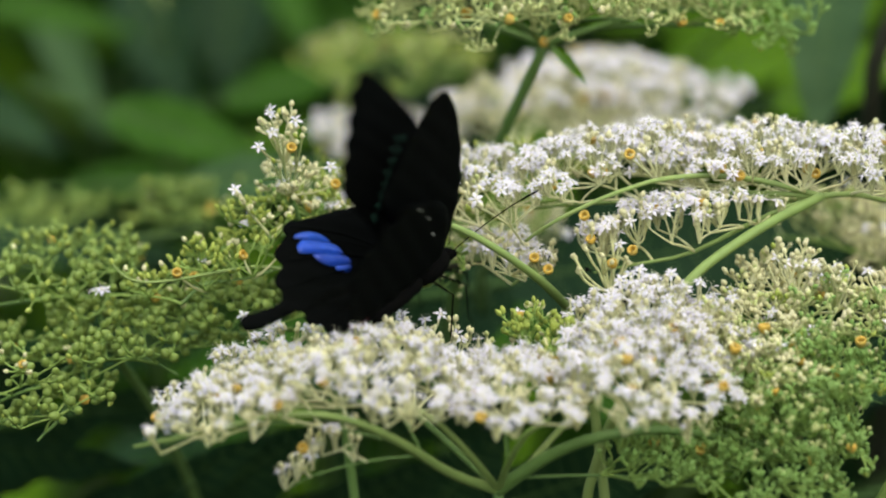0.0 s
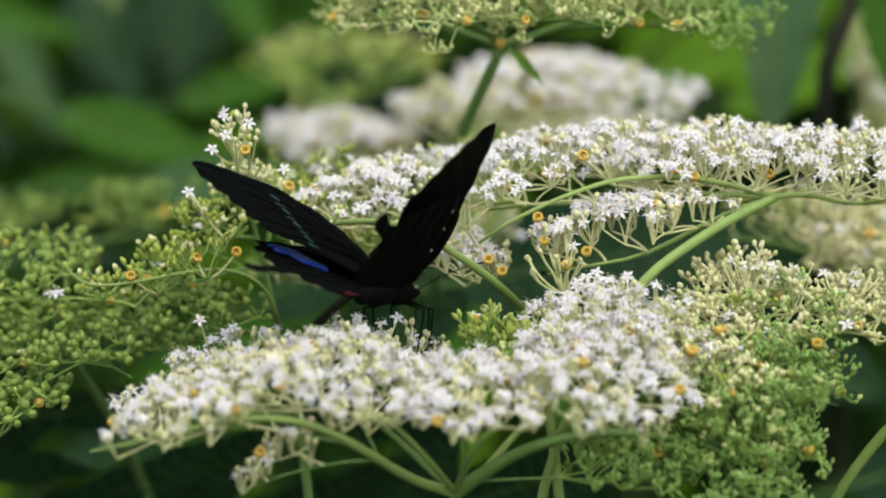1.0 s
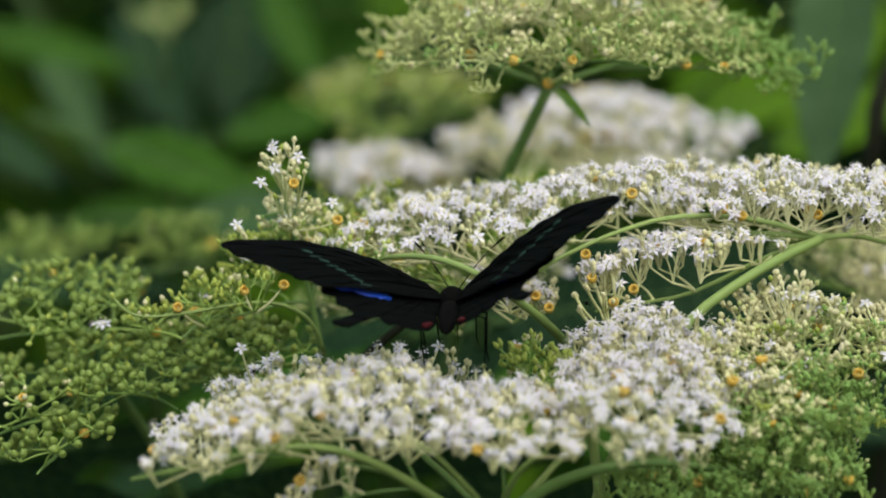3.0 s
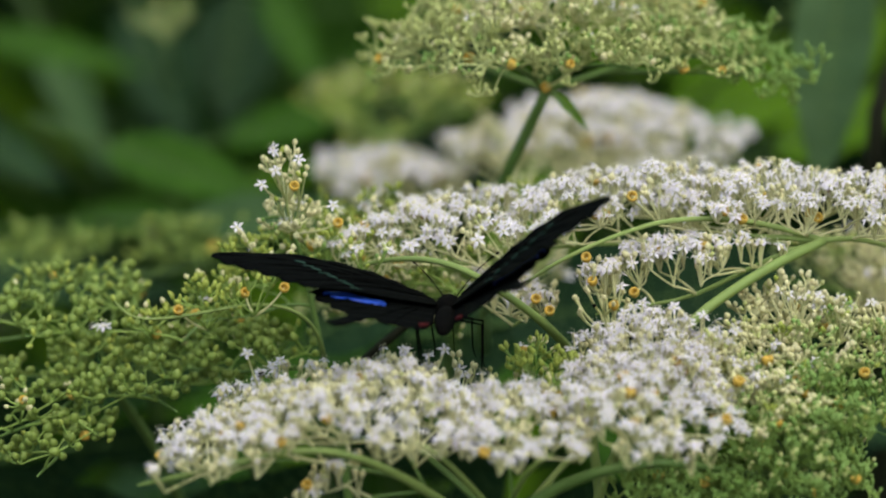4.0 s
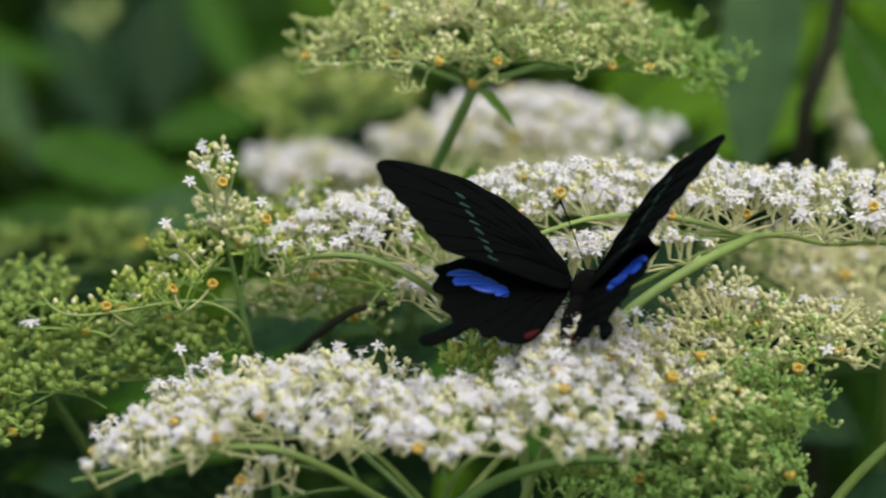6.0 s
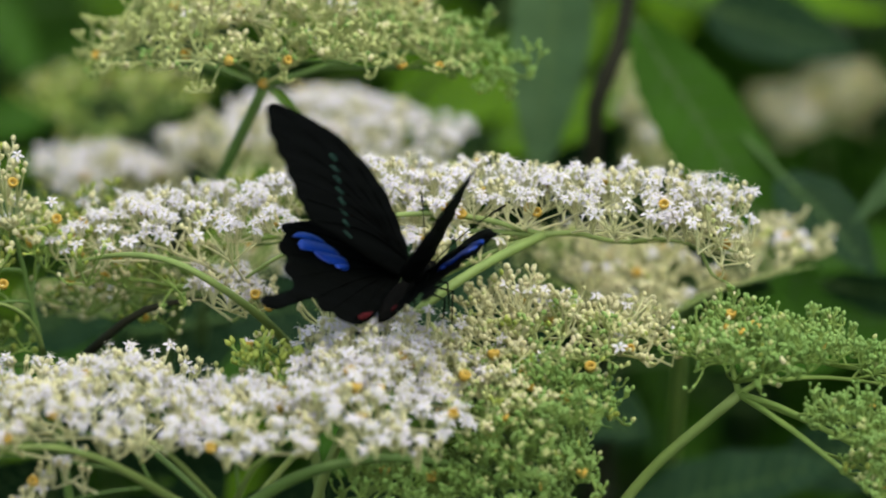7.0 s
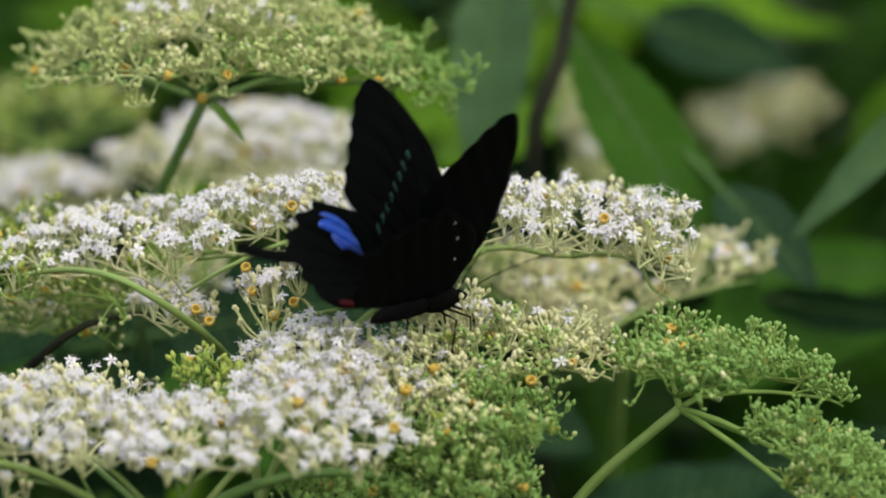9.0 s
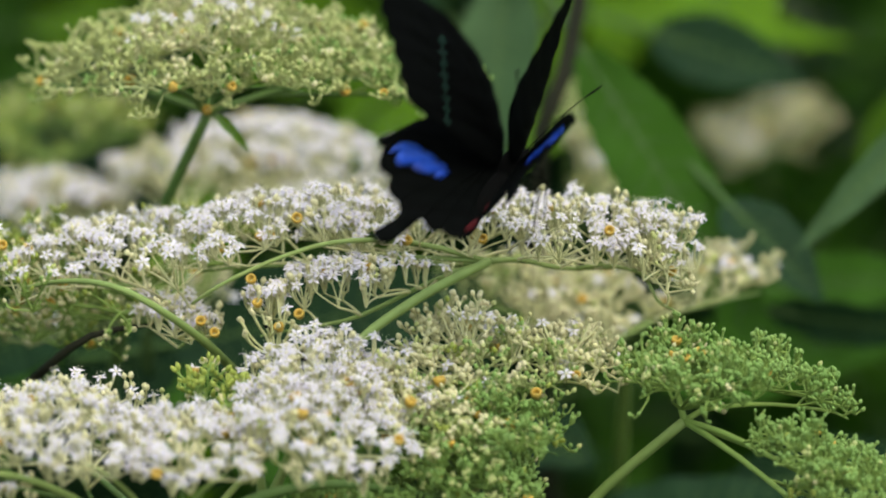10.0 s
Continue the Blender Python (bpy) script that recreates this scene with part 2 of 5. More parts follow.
# what stands at the ends of the stalks: flower, cream, lime, green, fruit, cup, ivory
MIX = {
    "white": (0.68, 0.28, 0.0, 0.0, 0.0, 0.010, 0.03),
    "creamwhite": (0.50, 0.47, 0.0, 0.0, 0.0, 0.012, 0.018),
    "halfwhite": (0.30, 0.56, 0.03, 0.0, 0.0, 0.010, 0.10),
    "cream": (0.06, 0.84, 0.03, 0.0, 0.0, 0.01, 0.06),
    "pale": (0.10, 0.60, 0.03, 0.02, 0.0, 0.012, 0.24),
    "palegreen": (0.01, 0.22, 0.03, 0.34, 0.0, 0.010, 0.39),
    "creamgreen": (0.02, 0.42, 0.34, 0.10, 0.0, 0.01, 0.11),
    "dome": (0.004, 0.056, 0.0, 0.08, 0.0, 0.005, 0.855),
    "domewhite": (0.0, 0.30, 0.0, 0.0, 0.0, 0.006, 0.694),
    "domegreen": (0.0, 0.02, 0.0, 0.46, 0.0, 0.004, 0.516),
    "lime": (0.02, 0.14, 0.835, 0.0, 0.0, 0.005, 0.0),
    "green": (0.0, 0.003, 0.01, 0.95, 0.0, 0.003, 0.034),
    "greenpale": (0.0, 0.02, 0.02, 0.74, 0.0, 0.008, 0.212),
    "fruit": (0.0, 0.03, 0.14, 0.0, 0.82, 0.01, 0.0),
}
ENDS = ("flower", "cream", "lime", "green", "fruit", "cup", "ivory")
BUDDED = ("cream", "pale", "palegreen", "creamgreen", "dome", "domewhite", "domegreen", "lime", "green", "greenpale", "fruit")
SMALL = ("green", "greenpale", "dome", "domewhite", "domegreen", "palegreen")
WHITISH = ("white", "creamwhite", "halfwhite", "cream", "pale", "domewhite")


def groups_of(pts, k, rng):
    """Gathers points round k centres."""
    k = max(1, min(k, len(pts)))
    c = pts[rng.choice(len(pts), k, replace=False)].copy()
    for _ in range(7):
        own = ((pts[:, None, :2] - c[None, :, :2]) ** 2).sum(2).argmin(1)
        for j in range(k):
            if (own == j).any():
                c[j] = pts[own == j].mean(0)
    return c, own


def umbel(label, node, lobes, stem, seed, group="elder flower heads", near=False, stem_radius=0.0018, limit=300, sag=0.002, stem_skin=None, hang=0.0, extras=(), dense=1.0, tip=0.0, under=0.0105, arms=(), thing="elder_flower_head"):
    """A flat elder flower head: stem, rays, finer stalks, and flowers, buds or berries at their ends. All is in the head's own space,
    whose origin is the node where the rays part."""
    rng = np.random.default_rng(seed)
    pr = random.Random(seed)
    root = tagged(new(thing), label, "flower head", group)
    origin = spot(*node)
    root.matrix_basis = Matrix.Translation(origin)
    low = spot(*stem[0])
    dip = low.lerp(Vector((low.x, low.y + 0.12, 0)), 0.2)
    st = [Vector((low.x + 0.02, low.y + 0.14, -0.02)) - origin, dip - origin] + [spot(*p) - origin for p in stem]
    h = Heap()
    fine = []
    for a, b in zip(st[:-1], st[1:]):
        fine += [a.lerp(b, k / 6) for k in range(6)]
    fine.append(st[-1])
    for _ in range(4):
        fine = [fine[0]] + [(fine[k - 1] + 2 * fine[k] + fine[k + 1]) / 4 for k in range(1, len(fine) - 1)] + [fine[-1]]
    h.tube(fine, [stem_radius * (1 + 0.15 * (1 - k / len(fine))) for k in range(len(fine))], 8, 0, True)
    h.make("stem", [stem_skin or (STALK if near else PEDGREEN)], root)
    loose, sprays = {}, []
    counts = {e: 0 for e in ENDS}
    singles = []
    all_n2, forks = [], []
    # main rays of known course; the lobes branch from them
    for line, thick, end, skin in arms:
        line = [spot(*p) - origin for p in line]
        for _ in range(2):
            line = [line[0]] + [q for a, b in zip(line[:-1], line[1:]) for q in (a.lerp(b, 0.25), a.lerp(b, 0.75))] + [line[-1]]
        hp = Heap()
        hp.tube(line, [thick + (end - thick) * k / (len(line) - 1) for k in range(len(line))], 7, 0, True)
        hp.make("ray", [skin], root)
        forks += line[3:]
    for lobe, (u, v, d, a, b, rise, slope, n, kind) in enumerate(lobes):
        twigs = Heap()
        sprays.append(twigs)
        n = int(n * {"white": 2.0, "creamwhite": 2.0, "halfwhite": 1.7, "green": 3.3, "greenpale": 3.2, "palegreen": 2.4, "dome": 3.2, "domewhite": 3.0, "domegreen": 3.2, "fruit": 2.4}.get(kind, 2.0) * dense)
        c = spot(u, v, d) - origin
        wide = a * UNIT * (DIST + d) / DIST
        # ends of the stalks: spread evenly but not regularly over an oval
        pts = []
        while len(pts) < n:
            cand = rng.uniform(-1, 1, (10, 2))
            cand = cand[(cand ** 2).sum(1) < 1]
            if not len(cand):
                continue
            if pts:
                dist = ((cand[:, None] - np.array(pts)[None]) ** 2).sum(2).min(1)
                pts.append(cand[dist.argmax()])
            else:
                pts.append(cand[0])
        pts = np.array(pts)
        r2 = (pts ** 2).sum(1)
        way_round, ph = np.arctan2(pts[:, 1], pts[:, 0]), rng.uniform(0, 6.28, 3)
        edge = 1 + (0.2 * np.sin(3 * way_round + ph[0]) + 0.13 * np.sin(5 * way_round + ph[1]) + 0.08 * np.sin(9 * way_round + ph[2])) * r2
        P = np.c_[pts[:, 0] * wide * edge, pts[:, 1] * b * edge, rise * (1 - r2) - slope * pts[:, 0] * wide + tip * pts[:, 1] * b]
        buds = kind in BUDDED
        g3, o3 = groups_of(P, n // 5, rng)
        g2, o2 = groups_of(g3, max(1, n // 26), rng)
        g3[:, 2] += rng.normal(0, 0.0015, len(g3)) + rng.normal(0, 0.0022, len(g2))[o2]
        if hang:
            g3[:, 2] -= np.where(rng.random(len(g3)) < 0.3, rng.random(len(g3)) * hang, 0)
        if buds:
            # tight little bunches
            r3 = {"fruit": 0.0044, "lime": 0.0026}.get(kind, 0.0019 if kind in SMALL else 0.0025)
            P = g3[o3] + rng.normal(0, 1, P.shape) * (r3 * 0.62, r3 * 0.62, r3 * 0.42)
        else:
            P[:, :2] += (g3[o3][:, :2] - P[:, :2]) * 0.42
            P[:, 2] += rng.normal(0, 0.0012, len(P)) + (g3[o3][:, 2] - P[:, 2]) * 0.5
        short = 0.75 if kind in SMALL or kind in ("fruit", "creamgreen") else 1.0
        # the ray runs out from the node and on under the whole lobe
        low = Vector((0, 0, -under * short))
        root_at = min([Vector((0, 0, 0))] + forks, key=lambda q: (q - c).length + 0.55 * q.length + (0.02 if q.length and q.z > c.z - 0.003 else 0))
        thin = 1.0 if root_at.length == 0 else 0.5 if arms else 0.7
        way = Vector((c.x - root_at.x, c.y - root_at.y, 0))
        way = way.normalized() if way.length > 0.012 else Vector((0, 0, 0))
        reach = math.hypot(way.x * wide, way.y * b) * 0.8
        near_end, far_end = c - way * reach * 0.35 + low, c + way * reach + low + Vector((0, 0, -slope * way.x * reach))
        if (near_end - root_at).length > (far_end - root_at).length:
            near_end = c + low
        ray_pts = bow(root_at, near_end, Vector((0, 0, sag)) if near_end.length > 0.02 else (0, 0, 0), 5) + bow(near_end, far_end, (0, 0, 0.0006), 5)[1:]
        for _ in range(2):
            ray_pts = [ray_pts[0]] + [(ray_pts[k - 1] + 2 * ray_pts[k] + ray_pts[k + 1]) / 4 for k in range(1, 10)] + [ray_pts[-1]]
        ray = Heap()
        ray.tube(ray_pts, [stem_radius * thin * (0.70 - 0.44 * k / 10) for k in range(11)], 6, 0, True)
        forks += ray_pts[2:9]
        tone = STALK if kind in WHITISH else PEDGREEN
        ray.make("ray", [stem_skin or tone], root)
        pale = 0 if kind in WHITISH else 2 if kind in ("palegreen", "dome", "domegreen") else 1
        n2 = []
        for j in range(len(g2)):
            e = c + Vector(g2[j]) + Vector((0, 0, -0.714 * under * short))
            k = min(range(2, 11), key=lambda q: (ray_pts[q] - e).length)
            s = ray_pts[max(2, k - 1)]
            e = s.lerp(e, 0.85)
            twigs.tube(bow(s, e, (pr.uniform(-1, 1) * 0.0012, pr.uniform(-1, 1) * 0.0012, 0.0004), 4), [0.00045, 0.0004, 0.00037, 0.00035, 0.00034], 5, pale)
            n2.append(e)
        all_n2 += n2
        n3 = []
        for j in range(len(g3)):
            s = n2[o2[j]]
            e = s.lerp(c + Vector(g3[j]) + Vector((0, 0, -0.0018 if buds else -0.0042)), 0.94)
            twigs.tube(bow(s, e, (pr.uniform(-1, 1) * 0.0008, pr.uniform(-1, 1) * 0.0008, 0.0002), 3), [0.00034, 0.0003, 0.00028, 0.00028], 4, pale)
            n3.append(e)
        kinds = rng.choice(7, n, p=np.array(MIX[kind]) / sum(MIX[kind]))
        # clumps of one age
        for j in range(n):
            if rng.random() < 0.55 and kinds[j] != 5:
                kinds[j] = kinds[np.flatnonzero(o3 == o3[j])[0]] if kinds[np.flatnonzero(o3 == o3[j])[0]] != 5 else kinds[j]
        for j in range(n):
            what = ENDS[kinds[j]]
            e = c + Vector(P[j])
            s = n3[o3[j]]
            if what == "cup":
                e = s.lerp(e, 0.62)
            twigs.tube(bow(s, e, (pr.uniform(-1, 1) * 0.0006, pr.uniform(-1, 1) * 0.0006, -0.0004), 2), [0.00034, 0.0003, 0.0004] if buds else [0.00034, 0.00029, 0.00034], 3, pale)
            lean = (e - s).normalized() * 0.9 + Vector((pr.gauss(0, 0.38), pr.gauss(0, 0.38) - 0.42, 0.5))
            m = Matrix.Translation(e) @ lean.to_track_quat("Z", "Y").to_matrix().to_4x4() @ Matrix.Rotation(pr.random() * 6.28, 4, "Z")
            size = pr.uniform(0.82, 1.2)
            m = m @ Matrix.Diagonal((size, size, size, 1))
            singles.append((what, m, e, lobe))
    # pieces of known place
    for u, v, d, what in extras:
        e = spot(u, v, d) - origin
        s = min(all_n2, key=lambda q: (q - e).length + max(0, q.z - e.z) * 3)
        sprays[0].tube(bow(s, e, (0, 0, -0.001), 4), [0.0005, 0.00042, 0.00036, 0.0003, 0.0003], 4, 0)
        lean = Vector((pr.gauss(0, 0.25), -0.75, 0.6))
        m = Matrix.Translation(e) @ lean.to_track_quat("Z", "Y").to_matrix().to_4x4() @ Matrix.Rotation(pr.random() * 6.28, 4, "Z")
        share("flower" if what == "flower" else "nectar_cup", FLOWER_MESH[pr.randrange(5)] if what == "flower" else CUP_MESH, root, m)
    # the foremost pieces stand alone, the rest are gathered
    singles.sort(key=lambda s: s[2].y)
    caps = {"flower": limit, "fruit": limit, "cup": 60, "cream": limit, "lime": limit * 2 // 3, "green": limit // 2, "ivory": limit // 2}
    for what, m, e, lobe in singles:
        if near and counts[what] < caps.get(what, 0):
            counts[what] += 1
            if what == "flower":
                share("flower", FLOWER_MESH[pr.randrange(5)], root, m)
            elif what == "fruit":
                share("berry", FRUIT_MESH, root, m)
            elif what in BUD_MESH:
                share("bud", BUD_MESH[what], root, m)
            else:
                share("nectar_cup", CUP_MESH, root, m)
            continue
        src = FLOWERS[pr.randrange(5)] if what == "flower" else cup_shape(0.0015) if what == "cup" else SHAPES[what]
        loose.setdefault((lobe, what), Heap()).add([tuple(m @ Vector(v)) for v in src.v], src.f, src.i)
    for hp in sprays:
        tagged(hp.make("stalk_spray", [PEDICEL, PEDGREEN, PEDLIME], root), kind="stuff")
    for (lobe, what), hp in loose.items():
        mats = [PETAL, HEART] if what == "flower" else [ORANGE] if what == "cup" else [SKIN[what]]
        name = {"flower": "flower_cluster", "cup": "nectar_cup", "fruit": "berry_cluster"}.get(what, "bud_cluster")
        tagged(hp.make(name, mats, root), kind="stuff")
    return root


# ---- ground ----
gh = Heap()
G = 40
for i in range(G + 1):
    for j in range(G + 1):
        x, y = (i - G / 2), (j - G / 2)
        x, y = math.copysign(abs(x) ** 2.6, x) * 0.2, math.copysign(abs(y) ** 2.6, y) * 0.2
        gh.v.append((x, y, 0.03 * noise.noise((x * 1.3, y * 1.3, 0)) if abs(x) + abs(y) < 60 else 0))
for i in range(G):
    for j in range(G):
        a = i * (G + 1) + j
        gh.f.append((a, a + G + 1, a + G + 2, a + 1))
        gh.i.append(0)
tagged(gh.make("ground", [SOIL]), "dark damp soil under the elder thicket", "ground", kind="structure")


# ---- leaves ----
def leaflet_shape(length, width, fold=0.25, curl=0.18, teeth=14):
    """A lance-shaped toothed leaflet along +x, folded along its rib and drooping to its tip."""
    h = Heap()
    n = teeth * 2
    for k in range(n + 1):
        s = k / n
        w = width * 0.5 * (math.sin(math.pi * s ** 0.72) ** 0.85 if 0 < s < 1 else 0) * (1.0 if k % 2 else 0.95)
        x, z = length * s, -curl * length * s * s
        for q in (-1, -0.5, 0, 0.5, 1):
            h.v.append((x - (0.018 * length if k % 2 else 0) * abs(q), q * w, z + abs(q) * w * fold + (0.01 * length * math.sin(9 * s * 3.1) * abs(q))))
    for k in range(n):
        for q in range(4):
            a = k * 5 + q
            h.f.append((a, a + 5, a + 6, a + 1))
            h.i.append(0)
    o = len(h.v)
    h.tube([(length * k / 8, 0, -curl * length * (k / 8) ** 2 - 0.0002) for k in range(9)], [0.0009 * (1 - 0.8 * k / 8) for k in range(9)], 4, 1)
    for k in range(2, teeth - 1):
        s = k / teeth
        w = width * 0.5 * math.sin(math.pi * s ** 0.72) ** 0.85
        for q in (-1, 1):
            s2 = min(1, s + 0.06)
            h.tube([(length * s, 0, -curl * length * s * s + 0.0003), (length * s2, q * w * 0.85, -curl * length * s2 * s2 + w * 0.85 * fold + 0.0004)],
                   [0.00028, 0.0001], 3, 1)
    return h


LEAFLETS = {}
for tone, mt in (("mid", LEAF), ("light", LEAFLIGHT), ("dark", LEAFDARK)):
    LEAFLETS[tone] = [heap_mesh("leaflet", leaflet_shape(0.13, 0.042, 0.2 + 0.1 * k, 0.1 + 0.12 * k), [mt, RIB]) for k in range(3)]


def elder_leaf(tone, seed, pairs=3):
    """A feathered leaf: a stalk with pairs of leaflets and one at the tip; it runs along +x."""
    rng = random.Random(seed)
    root = new("elder_leaf")
    ln = 0.09 * pairs + 0.04
    h = Heap()
    pts = [(ln * k / 8, 0, -0.10 * ln * (k / 8) ** 2) for k in range(9)]
    h.tube(pts, [0.0018 * (1 - 0.5 * k / 8) for k in range(9)], 5, 0, True)
    h.make("leaf_stalk", [RIB], root)
    for k in range(pairs):
        x = 0.06 + 0.09 * k
        for q in (-1, 1):
            m = pose(x, 0, -0.10 * ln * (x / ln) ** 2, rng.uniform(-12, 12), rng.uniform(-5, 20), q * rng.uniform(48, 66))
            s = rng.uniform(0.85, 1.1)
            share("leaflet", LEAFLETS[tone][rng.randrange(3)], root, m @ Matrix.Diagonal((s, s, s, 1)))
    share("leaflet", LEAFLETS[tone][rng.randrange(3)], root, pose(ln, 0, -0.10 * ln, rng.uniform(-10, 10), 12, rng.uniform(-10, 10)))
    words = {"mid": "mid-green feathered elder leaf with toothed leaflets behind the flowers",
             "light": "light green young feathered elder leaf in the thicket",
             "dark": "feathered elder leaf coloured dark blue-green for deep shade"}
    return tagged(root, words[tone], "leaf", "elder leaves")


lr = random.Random(7)
feet = []
protos = {}
for tone, sd in (("mid", 1), ("light", 2), ("dark", 3)):
    protos[tone] = [elder_leaf(tone, sd * 10 + k, 3) for k in range(2)]
used = set()


def set_leaf(tone, m):
    p = protos[tone][lr.randrange(2)]
    if p.name not in used:
        used.add(p.name)
        p.matrix_basis = m
        return p
    return copy_thing(p, m)


for k in range(170):
    d = 0.8 + 1.4 * lr.random() ** 1.3
    u = lr.uniform(-900, 3000)
    v = lr.uniform(-900, 1500)
    # the dark tone carries the thicket's shade in its colour
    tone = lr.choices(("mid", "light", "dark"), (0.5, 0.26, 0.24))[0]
    p = spot(u, v, d)
    feet.append(p)
    set_leaf(tone, pose(p.x, p.y, p.z, lr.uniform(-35, 35), lr.uniform(-25, 45), lr.uniform(0, 360)))


def lone_leaf(u0, v0, u1, v1, d, wide, tone, label, roll=0.0, face=0.6):
    """One broad leaflet from its foot to its tip, its face turned to the viewer, and down to darken it where face is
    negative.
    """
    a, b = spot(u0, v0, d), spot(u1, v1, d - 0.03)
    ln = (b - a).length
    mt = {"mid": LEAF, "light": LEAFLIGHT, "dark": LEAFDARK, "pale": LEAFPALE}[tone]
    root = tagged(new("elder_leaf"), label, "leaf", "elder leaves")
    x = (b - a).normalized()
    z = (Vector((0, -0.8, face)) - x * x.dot(Vector((0, -0.8, face)))).normalized()
    m = Matrix((x, z.cross(x), z)).transposed().to_4x4()
    root.matrix_basis = Matrix.Translation(a) @ m @ pose(0, 0, 0, roll)
    leaflet_shape(ln, wide * UNIT * (DIST + d) / DIST, 0.18, 0.1).make("leaflet", [mt, RIB], root)
    st = Heap()
    st.tube([(-0.03, 0, 0.004), (-0.015, 0, 0.001), (0, 0, 0), (0.01, 0, 0)], [0.0014, 0.0013, 0.0011, 0.0008], 5, 0, True)
    st.make("leaf_stalk", [RIB], root)
    feet.append(root.matrix_basis @ Vector((-0.03, 0, 0.004)))
    return root


